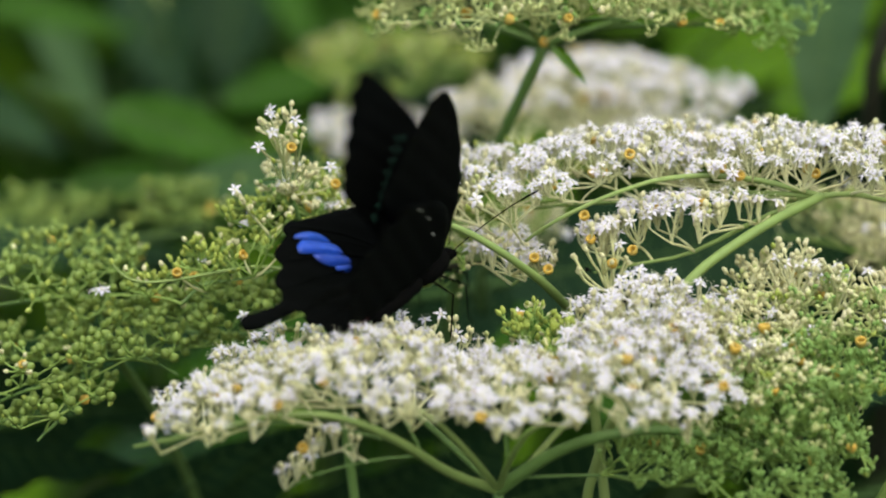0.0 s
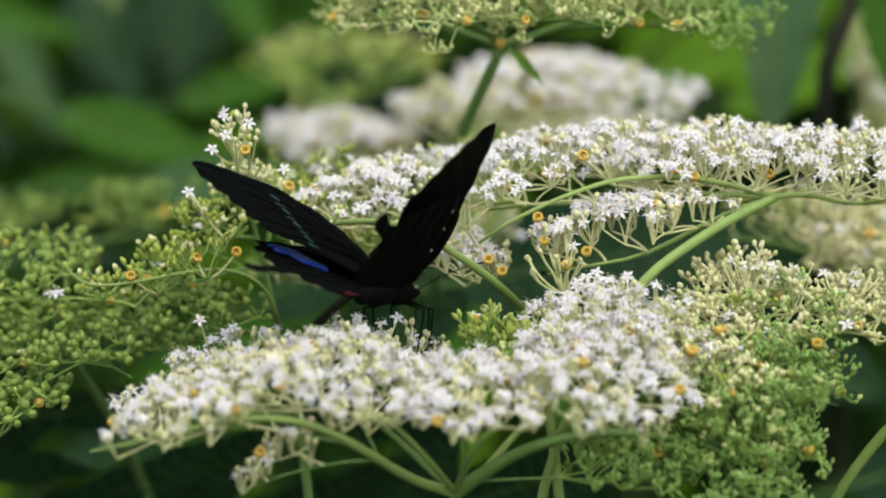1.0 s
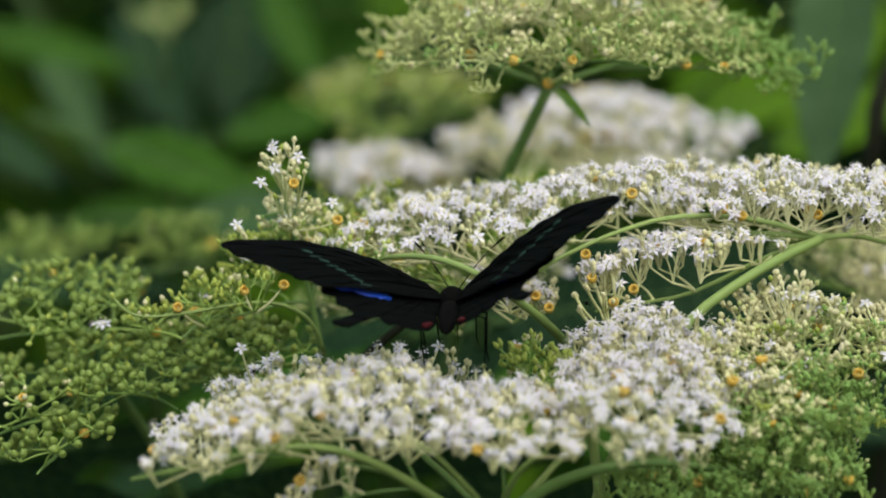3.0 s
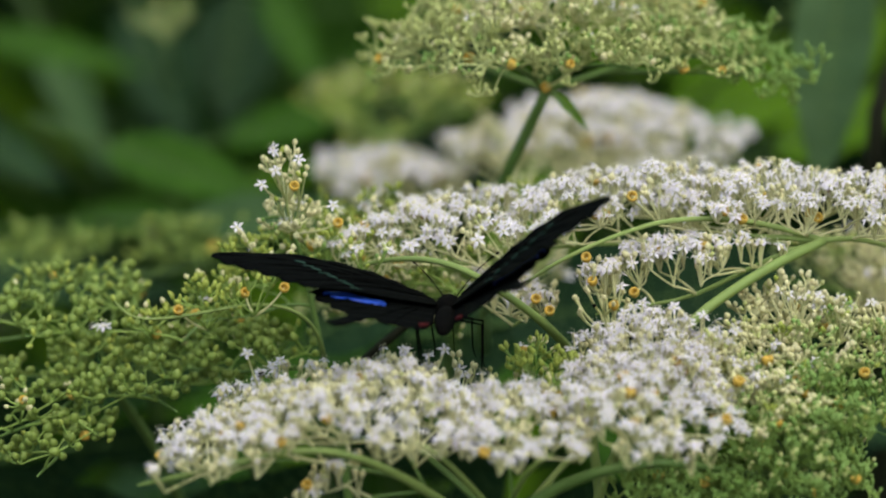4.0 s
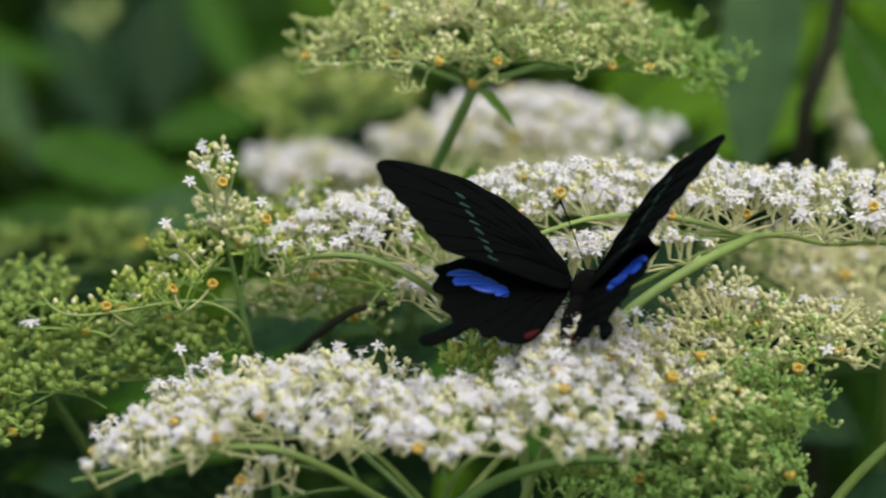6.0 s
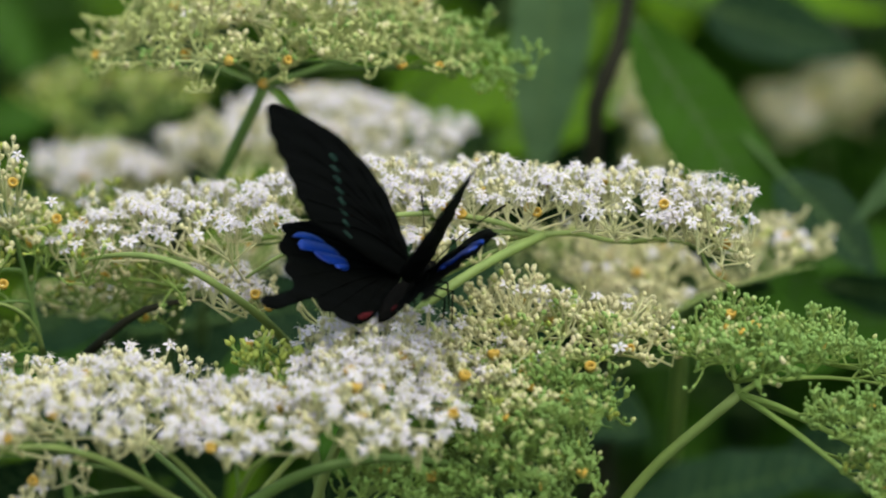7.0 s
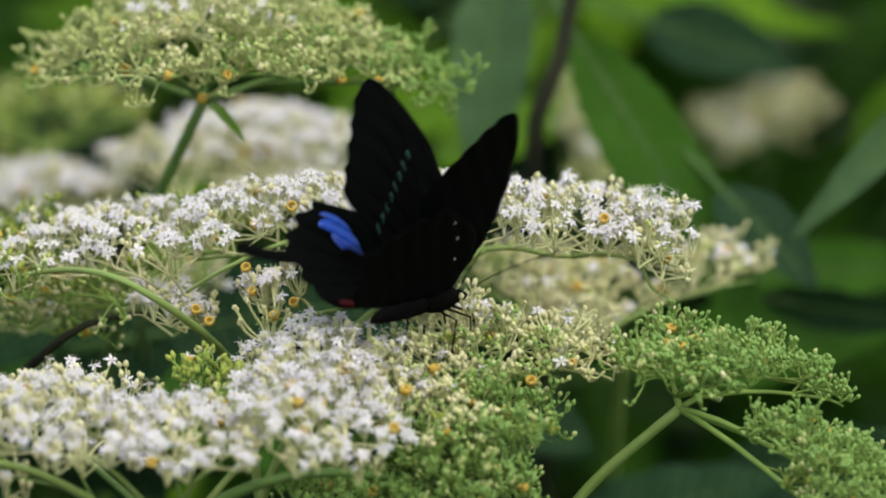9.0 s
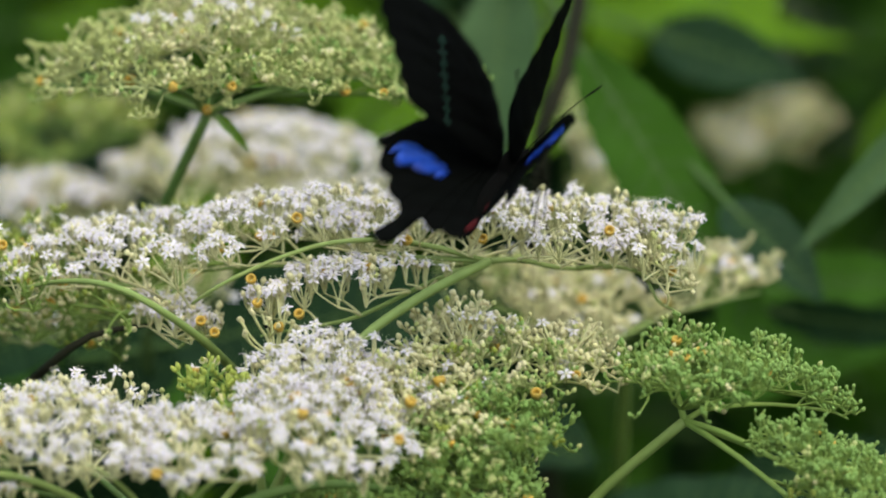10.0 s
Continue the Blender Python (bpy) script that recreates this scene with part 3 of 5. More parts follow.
for u0, v0, u1, v1, d, wide, tone, label, roll, face in [
    (1622, -20, 1985, 540, 0.28, 165, "mid", "broad mid-green elder leaf hanging behind the flowers", 0, 0.3),
    (1750, -50, 2020, 30, 0.45, 130, "dark", "dark teal elder leaf above the broad one", 0, 0.2),
    (1490, -160, 1440, 250, 0.32, 150, "pale", "blue-green elder leaf behind the flower heads", 10, 0.6),
    (1570, -200, 1530, 60, 0.62, 110, "light", "bright green elder leaf behind a dark stem", 0, 0.6),
    (2260, 70, 2016, 330, 0.24, 72, "pale", "narrow pale blue-green elder leaf with a light edge", -25, 0.6),
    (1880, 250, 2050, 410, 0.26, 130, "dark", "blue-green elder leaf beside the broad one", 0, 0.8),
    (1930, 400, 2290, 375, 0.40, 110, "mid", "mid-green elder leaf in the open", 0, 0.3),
    (1950, 440, 2290, 500, 0.3, 90, "dark", "elder leaf coloured dark for deep shade", 0, -0.3),
    (1600, -80, 2110, -66, 0.6, 100, "light", "bright young elder leaf high behind the flowers", 0, 0.9),
    (2120, 200, 2220, 20, 0.5, 90, "light", "bright yellow-green elder leaf catching the light", 0, 0.8),
    (1760, 560, 2240, 450, 0.42, 190, "mid", "mid-green elder leaf low behind the flowers", 0, 0.6),
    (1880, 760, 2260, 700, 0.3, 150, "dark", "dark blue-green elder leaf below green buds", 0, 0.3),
    (70, -10, 190, 235, 0.7, 78, "pale", "pale green elder leaf out of focus", 15, 0.6),
    (190, 190, 470, 268, 0.45, 120, "mid", "mid-green elder leaf behind the white stars", 0, 0.7),
    (-60, -10, 250, 40, 0.65, 70, "mid", "mid-green elder leaf high in the thicket", 0, 0.6),
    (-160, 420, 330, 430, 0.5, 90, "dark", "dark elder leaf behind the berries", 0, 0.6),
    (330, 320, 660, 296, 0.4, 90, "pale", "pale green elder leaf behind the white stars", 0, 0.5),
    (1370, 190, 1640, 90, 0.5, 140, "light", "bright yellow-green elder leaf behind the white blossoms", 0, 0.7),
    # added dark leaves, tipped down, make the shade under the berries
    (-280, 1010, 340, 910, 0.2, 220, "dark", "elder leaf coloured dark for the shade under the berries", 0, -0.9),
    (-220, 740, 240, 860, 0.24, 190, "dark", "elder leaf coloured dark for the shade under the berries", 0, -0.9),
    (470, -90, 560, 80, 0.7, 76, "mid", "mid-green elder leaf tip far behind", 0, 0.6),
    (400, 175, 640, 110, 0.5, 90, "mid", "mid-green elder leaf behind the blossoms", 0, 0.6),
    (120, 330, 330, 300, 0.5, 80, "mid", "mid-green elder leaf in the thicket", 0, 0.5),
    # a dark-coloured leaf where a shadow lies in the thicket
    (-80, 150, 110, 250, 0.6, 80, "dark", "elder leaf coloured dark for deep shade", 0, 0.6),
    (560, 60, 760, 20, 0.75, 80, "mid", "mid-green elder leaf far behind", 0, 0.6),
    (640, -60, 840, -90, 0.75, 70, "light", "yellow-green elder leaf far behind", 0, 0.6),
    (250, 120, 330, 10, 0.8, 50, "mid", "small mid-green elder leaf far behind", 0, 0.5),
    (430, 250, 600, 215, 0.5, 60, "light", "yellow-green elder leaf behind the white stars", 0, 0.6),
    (1180, 130, 1440, 90, 0.6, 170, "light", "bright green elder leaf behind the white blossoms", 0, 0.6),
    (420, -80, 400, 150, 0.75, 160, "dark", "elder leaf coloured dark blue-green for shade", 0, 0.6),
    (230, -60, 330, 180, 0.72, 130, "dark", "hanging elder leaf coloured dark blue-green for shade", 0, 0.1),
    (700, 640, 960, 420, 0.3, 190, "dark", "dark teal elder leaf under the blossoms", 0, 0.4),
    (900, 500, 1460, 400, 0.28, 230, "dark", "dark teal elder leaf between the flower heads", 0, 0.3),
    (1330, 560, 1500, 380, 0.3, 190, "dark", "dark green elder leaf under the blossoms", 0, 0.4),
    # more added leaves, coloured dark as the shade below the heads
    (60, 960, 480, 800, 0.22, 190, "dark", "elder leaf coloured dark for the shade under the blossoms", 0, -0.9),
    (420, 960, 800, 840, 0.25, 190, "dark", "elder leaf coloured dark for the shade under the blossoms", 0, -0.9),
    (-200, 860, 190, 760, 0.26, 200, "dark", "elder leaf coloured dark for the shade under the berries", 0, -0.9),
    (140, 720, 480, 700, 0.3, 150, "dark", "elder leaf coloured dark for the shade behind the berries", 0, -0.9),
    (860, 900, 1240, 800, 0.2, 190, "dark", "elder leaf coloured dark for the shade under the white flower head", 0, -0.4),
    (260, 920, 580, 770, 0.24, 210, "dark", "hanging elder leaf coloured dark for the shade under the white flower head", 0, -0.9),
    (640, 1010, 900, 780, 0.26, 250, "dark", "hanging elder leaf coloured dark for the shade under the white flower head", 0, -0.7),
    (-120, 700, 160, 640, 0.3, 160, "dark", "elder leaf coloured dark for the shade behind the berries", 0, -0.9),
    (600, 690, 990, 770, 0.3, 210, "dark", "elder leaf coloured dark for the shade behind the stalks", 0, -0.9),
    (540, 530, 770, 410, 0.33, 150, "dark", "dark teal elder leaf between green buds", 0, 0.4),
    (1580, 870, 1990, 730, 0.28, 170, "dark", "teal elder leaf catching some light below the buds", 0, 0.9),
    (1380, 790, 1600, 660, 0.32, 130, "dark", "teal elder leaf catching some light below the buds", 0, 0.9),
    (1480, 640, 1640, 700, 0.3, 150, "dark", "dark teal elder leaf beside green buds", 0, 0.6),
]:
    lone_leaf(u0, v0, u1, v1, d, wide, tone, label, roll, face)

stem_far = tagged(new("shrub_stem"), "dark brown shrub stem behind the leaves", "stem")
sh = Heap()
sh.tube([spot(1640, -260, 0.25), spot(1612, -80, 0.25), spot(1590, 20, 0.25), spot(1550, 120, 0.25), spot(1540, 260, 0.27), spot(1560, 700, 0.6), Vector((0.13, 0.75, 0.6)), Vector((0.14, 0.8, -0.02))],
        [0.0022, 0.0024, 0.0026, 0.0026, 0.003, 0.004, 0.006, 0.008], 8, 0, True)
sh.make("stem", [BARK], stem_far)

# woody stems that carry the leaves: each leaf's stalk runs back to the nearest
stem_feet = [Vector((-0.62 + 0.145 * k + lr.uniform(-0.04, 0.04), lr.uniform(0.85, 2.1), 0)) for k in range(11)]
bundles = [[] for _ in stem_feet]
for p in feet:
    near_one = min(range(11), key=lambda k: abs(stem_feet[k].x - p.x) * 1.5 + abs(stem_feet[k].y - p.y - 0.25))
    bundles[near_one].append(p)
for foot, ends in zip(stem_feet, bundles):
    if not ends:
        continue
    shrub = tagged(new("shrub_stem"), "brown upright elder stem with green side shoots", "stem", "elder stems")
    tall = max(p.z for p in ends) + 0.02
    lean = Vector((lr.uniform(-0.08, 0.08), lr.uniform(-0.05, 0.15), 0))
    trunk = [foot + lean * (k / 8) ** 2 + Vector((0.012 * math.sin(k * 1.7), 0, tall * k / 8 - 0.02)) for k in range(9)]
    hp = Heap()
    hp.tube(trunk, [0.009 - 0.0007 * k for k in range(9)], 8, 0, True)
    hp.make("stem", [BARK], shrub)
    for p in ends:
        low = max(0.1, p.z - 0.25 * (trunk[0] - p).to_2d().length - 0.06)
        k = min(range(9), key=lambda q: abs(trunk[q].z - low))
        s = trunk[k]
        bend = Vector((0, 0.35 * (s - p).to_2d().length, -0.1 * (s - p).length))
        hp = Heap()
        hp.tube(bow(s, p, bend * 0.5, 8), [0.0026 - 0.00016 * q for q in range(9)], 5, 0, True)
        hp.make("side_shoot", [STEM], shrub)

# the thicket further off
far = Heap()
base = {0: leaflet_shape(0.14, 0.045, 0.25, 0.2, 5)}
for k in range(7500):
    y = 0.9 + 3.2 * lr.random()
    x = lr.uniform(-1.9, 2.1)
    z = lr.uniform(0.0, 1.55 + 0.75 * (y - 0.9))
    m = pose(x, y, z, lr.uniform(-60, 60), lr.uniform(-40, 60), lr.uniform(0, 360))
    s = lr.uniform(0.7, 1.5)
    src = base[0]
    tone = lr.choices((0, 1, 2), (0.5, 0.2, 0.3))[0]
    far.add([tuple(m @ (Vector(v) * s)) for v in src.v], src.f, [tone if i == 0 else 3 for i in src.i])
tagged(far.make("far_thicket", [LEAF, LEAFLIGHT, LEAFDARK, RIB]), "dense green elder thicket out of focus behind the flowers", "shrubs", kind="stuff")

# ---- flower heads ----
front = umbel("broad white elder flower head with green buds at one side", (880, 868, -0.03), [
    (425, 690, -0.045, 172, 0.036, 0.006, -0.36, 150, "creamwhite"),
    (640, 658, -0.045, 190, 0.045, 0.008, -0.08, 175, "creamwhite"),
    (890, 690, -0.05, 180, 0.036, 0.006, 0.0, 150, "white"),
    (1140, 668, -0.045, 160, 0.043, 0.008, 0.24, 155, "white"),
    (1130, 572, -0.015, 130, 0.034, 0.006, -0.2, 115, "white"),
    (1250, 590, -0.012, 95, 0.03, 0.005, 0.1, 60, "creamwhite"),
    (600, 594, 0.01, 250, 0.018, 0.002, -0.02, 95, "halfwhite"),
    (962, 596, -0.004, 72, 0.022, 0.006, 0.0, 60, "lime"),
    (1400, 512, 0.02, 120, 0.03, 0.006, -0.12, 110, "pale"),
    (1340, 585, 0.0, 110, 0.03, 0.006, 0.05, 80, "pale"),
    (1480, 560, 0.008, 120, 0.03, 0.006, 0.1, 110, "palegreen"),
    (1600, 545, 0.02, 90, 0.03, 0.006, 0.15, 85, "pale"),
    (1370, 655, -0.014, 130, 0.034, 0.007, 0.15, 150, "palegreen"),
    (1470, 655, -0.012, 110, 0.034, 0.007, 0.3, 140, "greenpale"),
    (1390, 735, -0.025, 120, 0.034, 0.008, 0.15, 150, "greenpale"),
    (1470, 755, -0.02, 80, 0.026, 0.006, 0.45, 80, "green"),
    (1200, 812, -0.025, 120, 0.03, 0.006, 0.05, 110, "green"),
    (1370, 835, -0.025, 150, 0.034, 0.008, 0.2, 170, "green"),
    (560, 780, -0.05, 78, 0.01, 0.002, -0.6, 24, "halfwhite"),
], [(905, 1500, 0.0), (885, 1100, -0.02), (880, 868, -0.03)], 11, near=True, stem_radius=0.0015, stem_skin=RAYGREEN, sag=0.001, hang=0.004, dense=1.3, tip=0.06, under=0.0075, arms=[
    ([(880, 868, -0.03), (800, 842, -0.04), (715, 786, -0.055), (640, 748, -0.065), (560, 728, -0.07), (470, 736, -0.07), (370, 758, -0.065), (290, 776, -0.06), (236, 786, -0.055)], 0.0015, 0.0004, STALK),
    ([(880, 868, -0.03), (850, 828, -0.045), (800, 772, -0.06), (762, 736, -0.065), (720, 716, -0.06)], 0.0011, 0.0005, STALK),
    ([(880, 868, -0.03), (900, 815, -0.05), (930, 768, -0.06), (975, 742, -0.06)], 0.0011, 0.0005, STALK),
    ([(880, 868, -0.03), (925, 836, -0.035), (985, 800, -0.04), (1060, 774, -0.045), (1150, 762, -0.04), (1230, 770, -0.035), (1330, 790, -0.025), (1420, 800, -0.02)], 0.0021, 0.0006, RAYGREEN),
    ([(925, 836, -0.035), (1010, 740, -0.01), (1120, 650, 0.0), (1260, 612, 0.01), (1400, 585, 0.02), (1560, 600, 0.02)], 0.0011, 0.0005, STALK),
], extras=[
    (432, 556, 0.0, "flower"), (1190, 488, 0.0, "flower"), (1140, 492, 0.0, "flower"), (1100, 498, 0.0, "flower"), (782, 556, 0.0, "flower"),
    (918, 556, 0.0, "flower"), (850, 740, -0.08, "cup"), (1280, 690, -0.07, "cup"), (535, 792, -0.055, "cup"), (490, 715, -0.08, "cup"), (1190, 560, 0.0, "cup")])

middle = umbel("wide white elder flower head on a pale green forked stem", (1455, 354, 0.03), [
    (1080, 278, 0.05, 185, 0.03, 0.006, -0.14, 115, "white"),
    (1350, 276, 0.05, 185, 0.032, 0.007, -0.06, 140, "white"),
    (1620, 286, 0.045, 165, 0.032, 0.007, 0.08, 130, "white"),
    (1750, 296, 0.04, 85, 0.026, 0.005, 0.14, 56, "white"),
    (930, 285, 0.10, 130, 0.03, 0.005, -0.1, 70, "lime"),
    (1250, 262, 0.09, 200, 0.025, 0.004, -0.1, 80, "halfwhite"),
    (1180, 378, 0.024, 165, 0.009, 0.003, -0.18, 84, "creamwhite"),
    (1765, 350, 0.03, 75, 0.012, 0.003, 0.3, 26, "cream"),
], [(1000, 900, 0.02), (1200, 505, 0.01), (1350, 405, 0.02), (1455, 354, 0.03)], 12, near=True, stem_radius=0.0013, hang=0.005, dense=1.2, tip=0.02, under=0.0125, extras=[
    (1432, 306, 0.03, "cup"), (1445, 314, 0.03, "cup"), (1277, 303, 0.03, "cup"), (1068, 308, 0.04, "cup"), (980, 330, 0.04, "cup"), (1120, 447, 0.01, "cup"),
    (1035, 385, 0.02, "cup"), (1780, 372, 0.03, "cup"), (1670, 300, 0.02, "cup")])

middle_left = umbel("white elder flower head with cream buds on a pale stem", (1000, 545, 0.04), [
    (800, 325, 0.06, 190, 0.045, 0.007, -0.1, 160, "white"),
    (760, 405, 0.07, 130, 0.03, 0.005, -0.1, 85, "creamgreen"),
    (690, 455, 0.09, 140, 0.03, 0.004, 0.0, 80, "creamgreen"),
    (660, 310, 0.11, 130, 0.03, 0.005, -0.05, 60, "lime"),
    (905, 440, 0.045, 80, 0.016, 0.003, 0.25, 48, "creamwhite"),
    (640, 385, 0.06, 110, 0.035, 0.006, 0.05, 80, "creamgreen"),
], [(1080, 1000, 0.05), (1040, 640, 0.04), (1000, 545, 0.04)], 13, near=True, stem_radius=0.0013, hang=0.006, dense=1.2, tip=0.02, extras=[
    (945, 459, 0.02, "cup"), (970, 480, 0.02, "cup"), (700, 390, 0.05, "cup"), (640, 330, 0.06, "cup")])

left = umbel("green elder head with unripe buds and a few white stars", (575, 590, 0.06), [
    (500, 250, 0.045, 42, 0.01, 0.006, 0.15, 14, "cream"),
    (515, 300, 0.05, 50, 0.02, 0.003, 0.1, 28, "pale"),
    (460, 365, 0.05, 75, 0.025, 0.004, -0.1, 44, "lime"),
    (420, 425, 0.05, 100, 0.03, 0.004, -0.1, 60, "lime"),
    (320, 470, 0.045, 130, 0.016, 0.003, -0.16, 40, "lime"),
    (575, 345, 0.07, 90, 0.03, 0.006, 0.0, 50, "creamgreen"),
    (390, 540, 0.07, 150, 0.04, 0.006, 0.0, 70, "fruit"),
], [(640, 1000, 0.08), (600, 700, 0.07), (575, 590, 0.06)], 14, near=True, stem_radius=0.0013, stem_skin=RAYGREEN, extras=[
    (480, 192, 0.03, "flower"), (525, 211, 0.03, "flower"), (484, 231, 0.03, "flower"), (459, 257, 0.03, "flower"), (586, 293, 0.03, "flower"),
    (416, 332, 0.03, "flower"), (517, 260, 0.03, "cup"), (313, 480, 0.03, "cup"), (430, 449, 0.03, "cup"), (500, 440, 0.03, "cup"), (595, 325, 0.04, "cup")])

berries = umbel("green elder berry head drooping beside the flowers", (190, 606, 0.1), [
    (110, 470, 0.09, 180, 0.05, 0.005, -0.05, 80, "fruit"),
    (250, 580, 0.07, 170, 0.04, 0.007, 0.0, 80, "fruit"),
    (60, 630, 0.06, 170, 0.04, 0.006, -0.1, 70, "fruit"),
    (90, 700, 0.04, 120, 0.02, 0.005, -0.3, 40, "fruit"),
], [(420, 1100, 0.3), (300, 760, 0.16), (190, 606, 0.1)], 15, near=True, stem_radius=0.0013, stem_skin=RAYGREEN)

top = umbel("cream elder flower head in bud on a dark green stem", (968, 84, 0.11), [
    (760, 2, 0.11, 120, 0.035, 0.008, -0.22, 130, "dome"),
    (850, -38, 0.11, 130, 0.045, 0.008, -0.12, 150, "dome"),
    (975, -72, 0.115, 170, 0.055, 0.010, 0.0, 190, "domewhite"),
    (1120, -42, 0.11, 130, 0.05, 0.008, 0.12, 160, "dome"),
    (1230, -8, 0.11, 120, 0.04, 0.008, 0.2, 160, "domegreen"),
    (1350, 28, 0.115, 85, 0.026, 0.005, 0.3, 110, "green"),
    (900, 14, 0.07, 130, 0.014, 0.003, 0.0, 70, "dome"),
    (1080, 12, 0.07, 120, 0.014, 0.003, 0.0, 70, "dome"),
], [(780, 900, 0.4), (790, 560, 0.22), (835, 400, 0.16), (890, 245, 0.13), (968, 84, 0.11)], 16, near=True, sag=0.001, stem_skin=RAYGREEN, stem_radius=0.0016, hang=0.008, under=0.006, extras=[(966, 80, 0.1, "cup"),
    (830, -47, 0.086, "flower"), (841, -84, 0.093, "flower"), (858, -83, 0.088, "flower"), (881, -89, 0.088, "flower"), (901, -83, 0.083, "flower"), (935, -87, 0.082, "flower"), (949, -114, 0.082, "flower"), (979, -80, 0.081, "flower"), (996, -114, 0.094, "flower"), (1011, -105, 0.091, "flower"), (1039, -106, 0.092, "flower"), (1053, -78, 0.084, "flower"), (1069, -90, 0.091, "flower"), (1089, -66, 0.081, "flower"), (1122, -59, 0.082, "flower")])

right = umbel("green elder flower head of small closed buds", (1803, 637, 0.0), [
    (1790, 545, 0.0, 105, 0.036, 0.006, 0.0, 190, "greenpale"),
    (1880, 548, 0.0, 70, 0.03, 0.006, 0.2, 110, "green"),
    (1985, 545, 0.01, 85, 0.016, 0.003, 0.38, 85, "green"),
    (2060, 578, 0.01, 45, 0.01, 0.002, 0.5, 40, "green"),
    (2010, 680, -0.02, 75, 0.03, 0.006, 0.3, 110, "green"),
    (2110, 730, -0.02, 90, 0.036, 0.007, 0.4, 150, "green"),
    (2080, 790, -0.03, 90, 0.03, 0.006, 0.2, 110, "greenpale"),
], [(1500, 960, 0.02), (1640, 770, 0.01), (1803, 637, 0.0)], 17, near=True, hang=0.006, stem_radius=0.00145, under=0.008)

umbel("white elder flower head far behind, out of focus", (1080, 300, 0.36), [
    (1095, 156, 0.31, 212, 0.05, 0.007, 0.08, 330, "white"),
    (890, 180, 0.33, 110, 0.035, 0.004, -0.1, 120, "creamwhite"),
    (1000, 225, 0.27, 170, 0.03, 0.004, 0.0, 90, "pale"),
], [(1060, 900, 1.0), (1070, 500, 0.6), (1080, 300, 0.36)], 18, stem_skin=STEM)
umbel("white elder flower head low behind, out of focus", (700, 330, 0.36), [
    (680, 236, 0.33, 135, 0.04, 0.006, 0.0, 170, "white"),
], [(700, 900, 1.0), (700, 500, 0.6), (700, 330, 0.36)], 19, stem_skin=STEM)
umbel("greenish elder flower head behind, out of focus", (690, 260, 0.42), [
    (690, 120, 0.42, 170, 0.06, 0.010, 0.0, 180, "lime"),
], [(690, 900, 1.1), (690, 460, 0.7), (690, 260, 0.42)], 20, stem_skin=STEM)
umbel("sparse cream elder flower head behind the white one", (1700, 520, 0.13), [
    (1640, 412, 0.17, 140, 0.03, 0.008, 0.0, 110, "cream"),
    (1620, 465, 0.15, 110, 0.03, 0.006, 0.0, 80, "cream"),
    (1435, 385, 0.17, 80, 0.02, 0.004, 0.0, 48, "palegreen"),
    (1545, 395, 0.16, 95, 0.03, 0.006, 0.1, 70, "cream"),
    (1860, 368, 0.17, 100, 0.03, 0.006, -0.15, 90, "cream"),
], [(1660, 1000, 0.6), (1690, 700, 0.3), (1700, 520, 0.17)], 21, extras=[(1535, 410, 0.14, "flower"), (1568, 410, 0.14, "flower"), (1650, 385, 0.14, "flower"),
    (1715, 455, 0.13, "flower"), (1620, 420, 0.14, "cup"), (1880, 350, 0.15, "flower"), (1915, 352, 0.15, "flower"), (1925, 372, 0.15, "flower")])
umbel("cream elder flower head far behind, out of focus", (1950, 190, 0.62), [
    (1985, 110, 0.6, 80, 0.045, 0.008, -0.05, 110, "cream"),
    (1890, 140, 0.58, 65, 0.04, 0.005, 0.1, 80, "halfwhite"),
], [(1960, 900, 1.4), (1960, 400, 1.0), (1950, 190, 0.64)], 22, stem_skin=STEM)

umbel("small greenish elder flower head high behind, out of focus", (300, 60, 0.7), [
    (295, -34, 0.5, 52, 0.03, 0.006, 0.0, 36, "palegreen"),
], [(310, 900, 1.5), (305, 350, 1.0), (300, 60, 0.7)], 26, stem_skin=STEM)
umbel("small cream elder flower head glimpsed between leaves", (1600, 170, 0.5), [
    (1622, 90, 0.4, 46, 0.03, 0.01, 0.2, 60, "palegreen"),
    (1640, 160, 0.4, 52, 0.03, 0.01, 0.2, 70, "halfwhite"),
    (1650, 230, 0.4, 48, 0.03, 0.01, 0.2, 60, "palegreen"),
], [(1600, 900, 1.3), (1600, 400, 0.8), (1600, 170, 0.5)], 23, stem_skin=STEM)

umbel("pale greenish elder flower head behind the white ones", (850, 480, 0.24), [
    (915, 395, 0.2, 95, 0.03, 0.005, 0.0, 60, "pale"),
    (760, 425, 0.18, 120, 0.03, 0.005, 0.0, 70, "palegreen"),
    (630, 450, 0.18, 110, 0.03, 0.005, 0.0, 60, "palegreen"),
], [(860, 1000, 0.6), (850, 640, 0.35), (850, 480, 0.24)], 25, stem_skin=STEM)
umbel("green elder berry head behind, out of focus", (230, 420, 0.26), [
    (60, 372, 0.3, 130, 0.03, 0.008, -0.05, 34, "fruit"),
    (320, 362, 0.28, 110, 0.03, 0.008, 0.05, 30, "fruit"),
], [(330, 1000, 0.6), (270, 600, 0.35), (230, 420, 0.26)], 24, stem_skin=STEM)

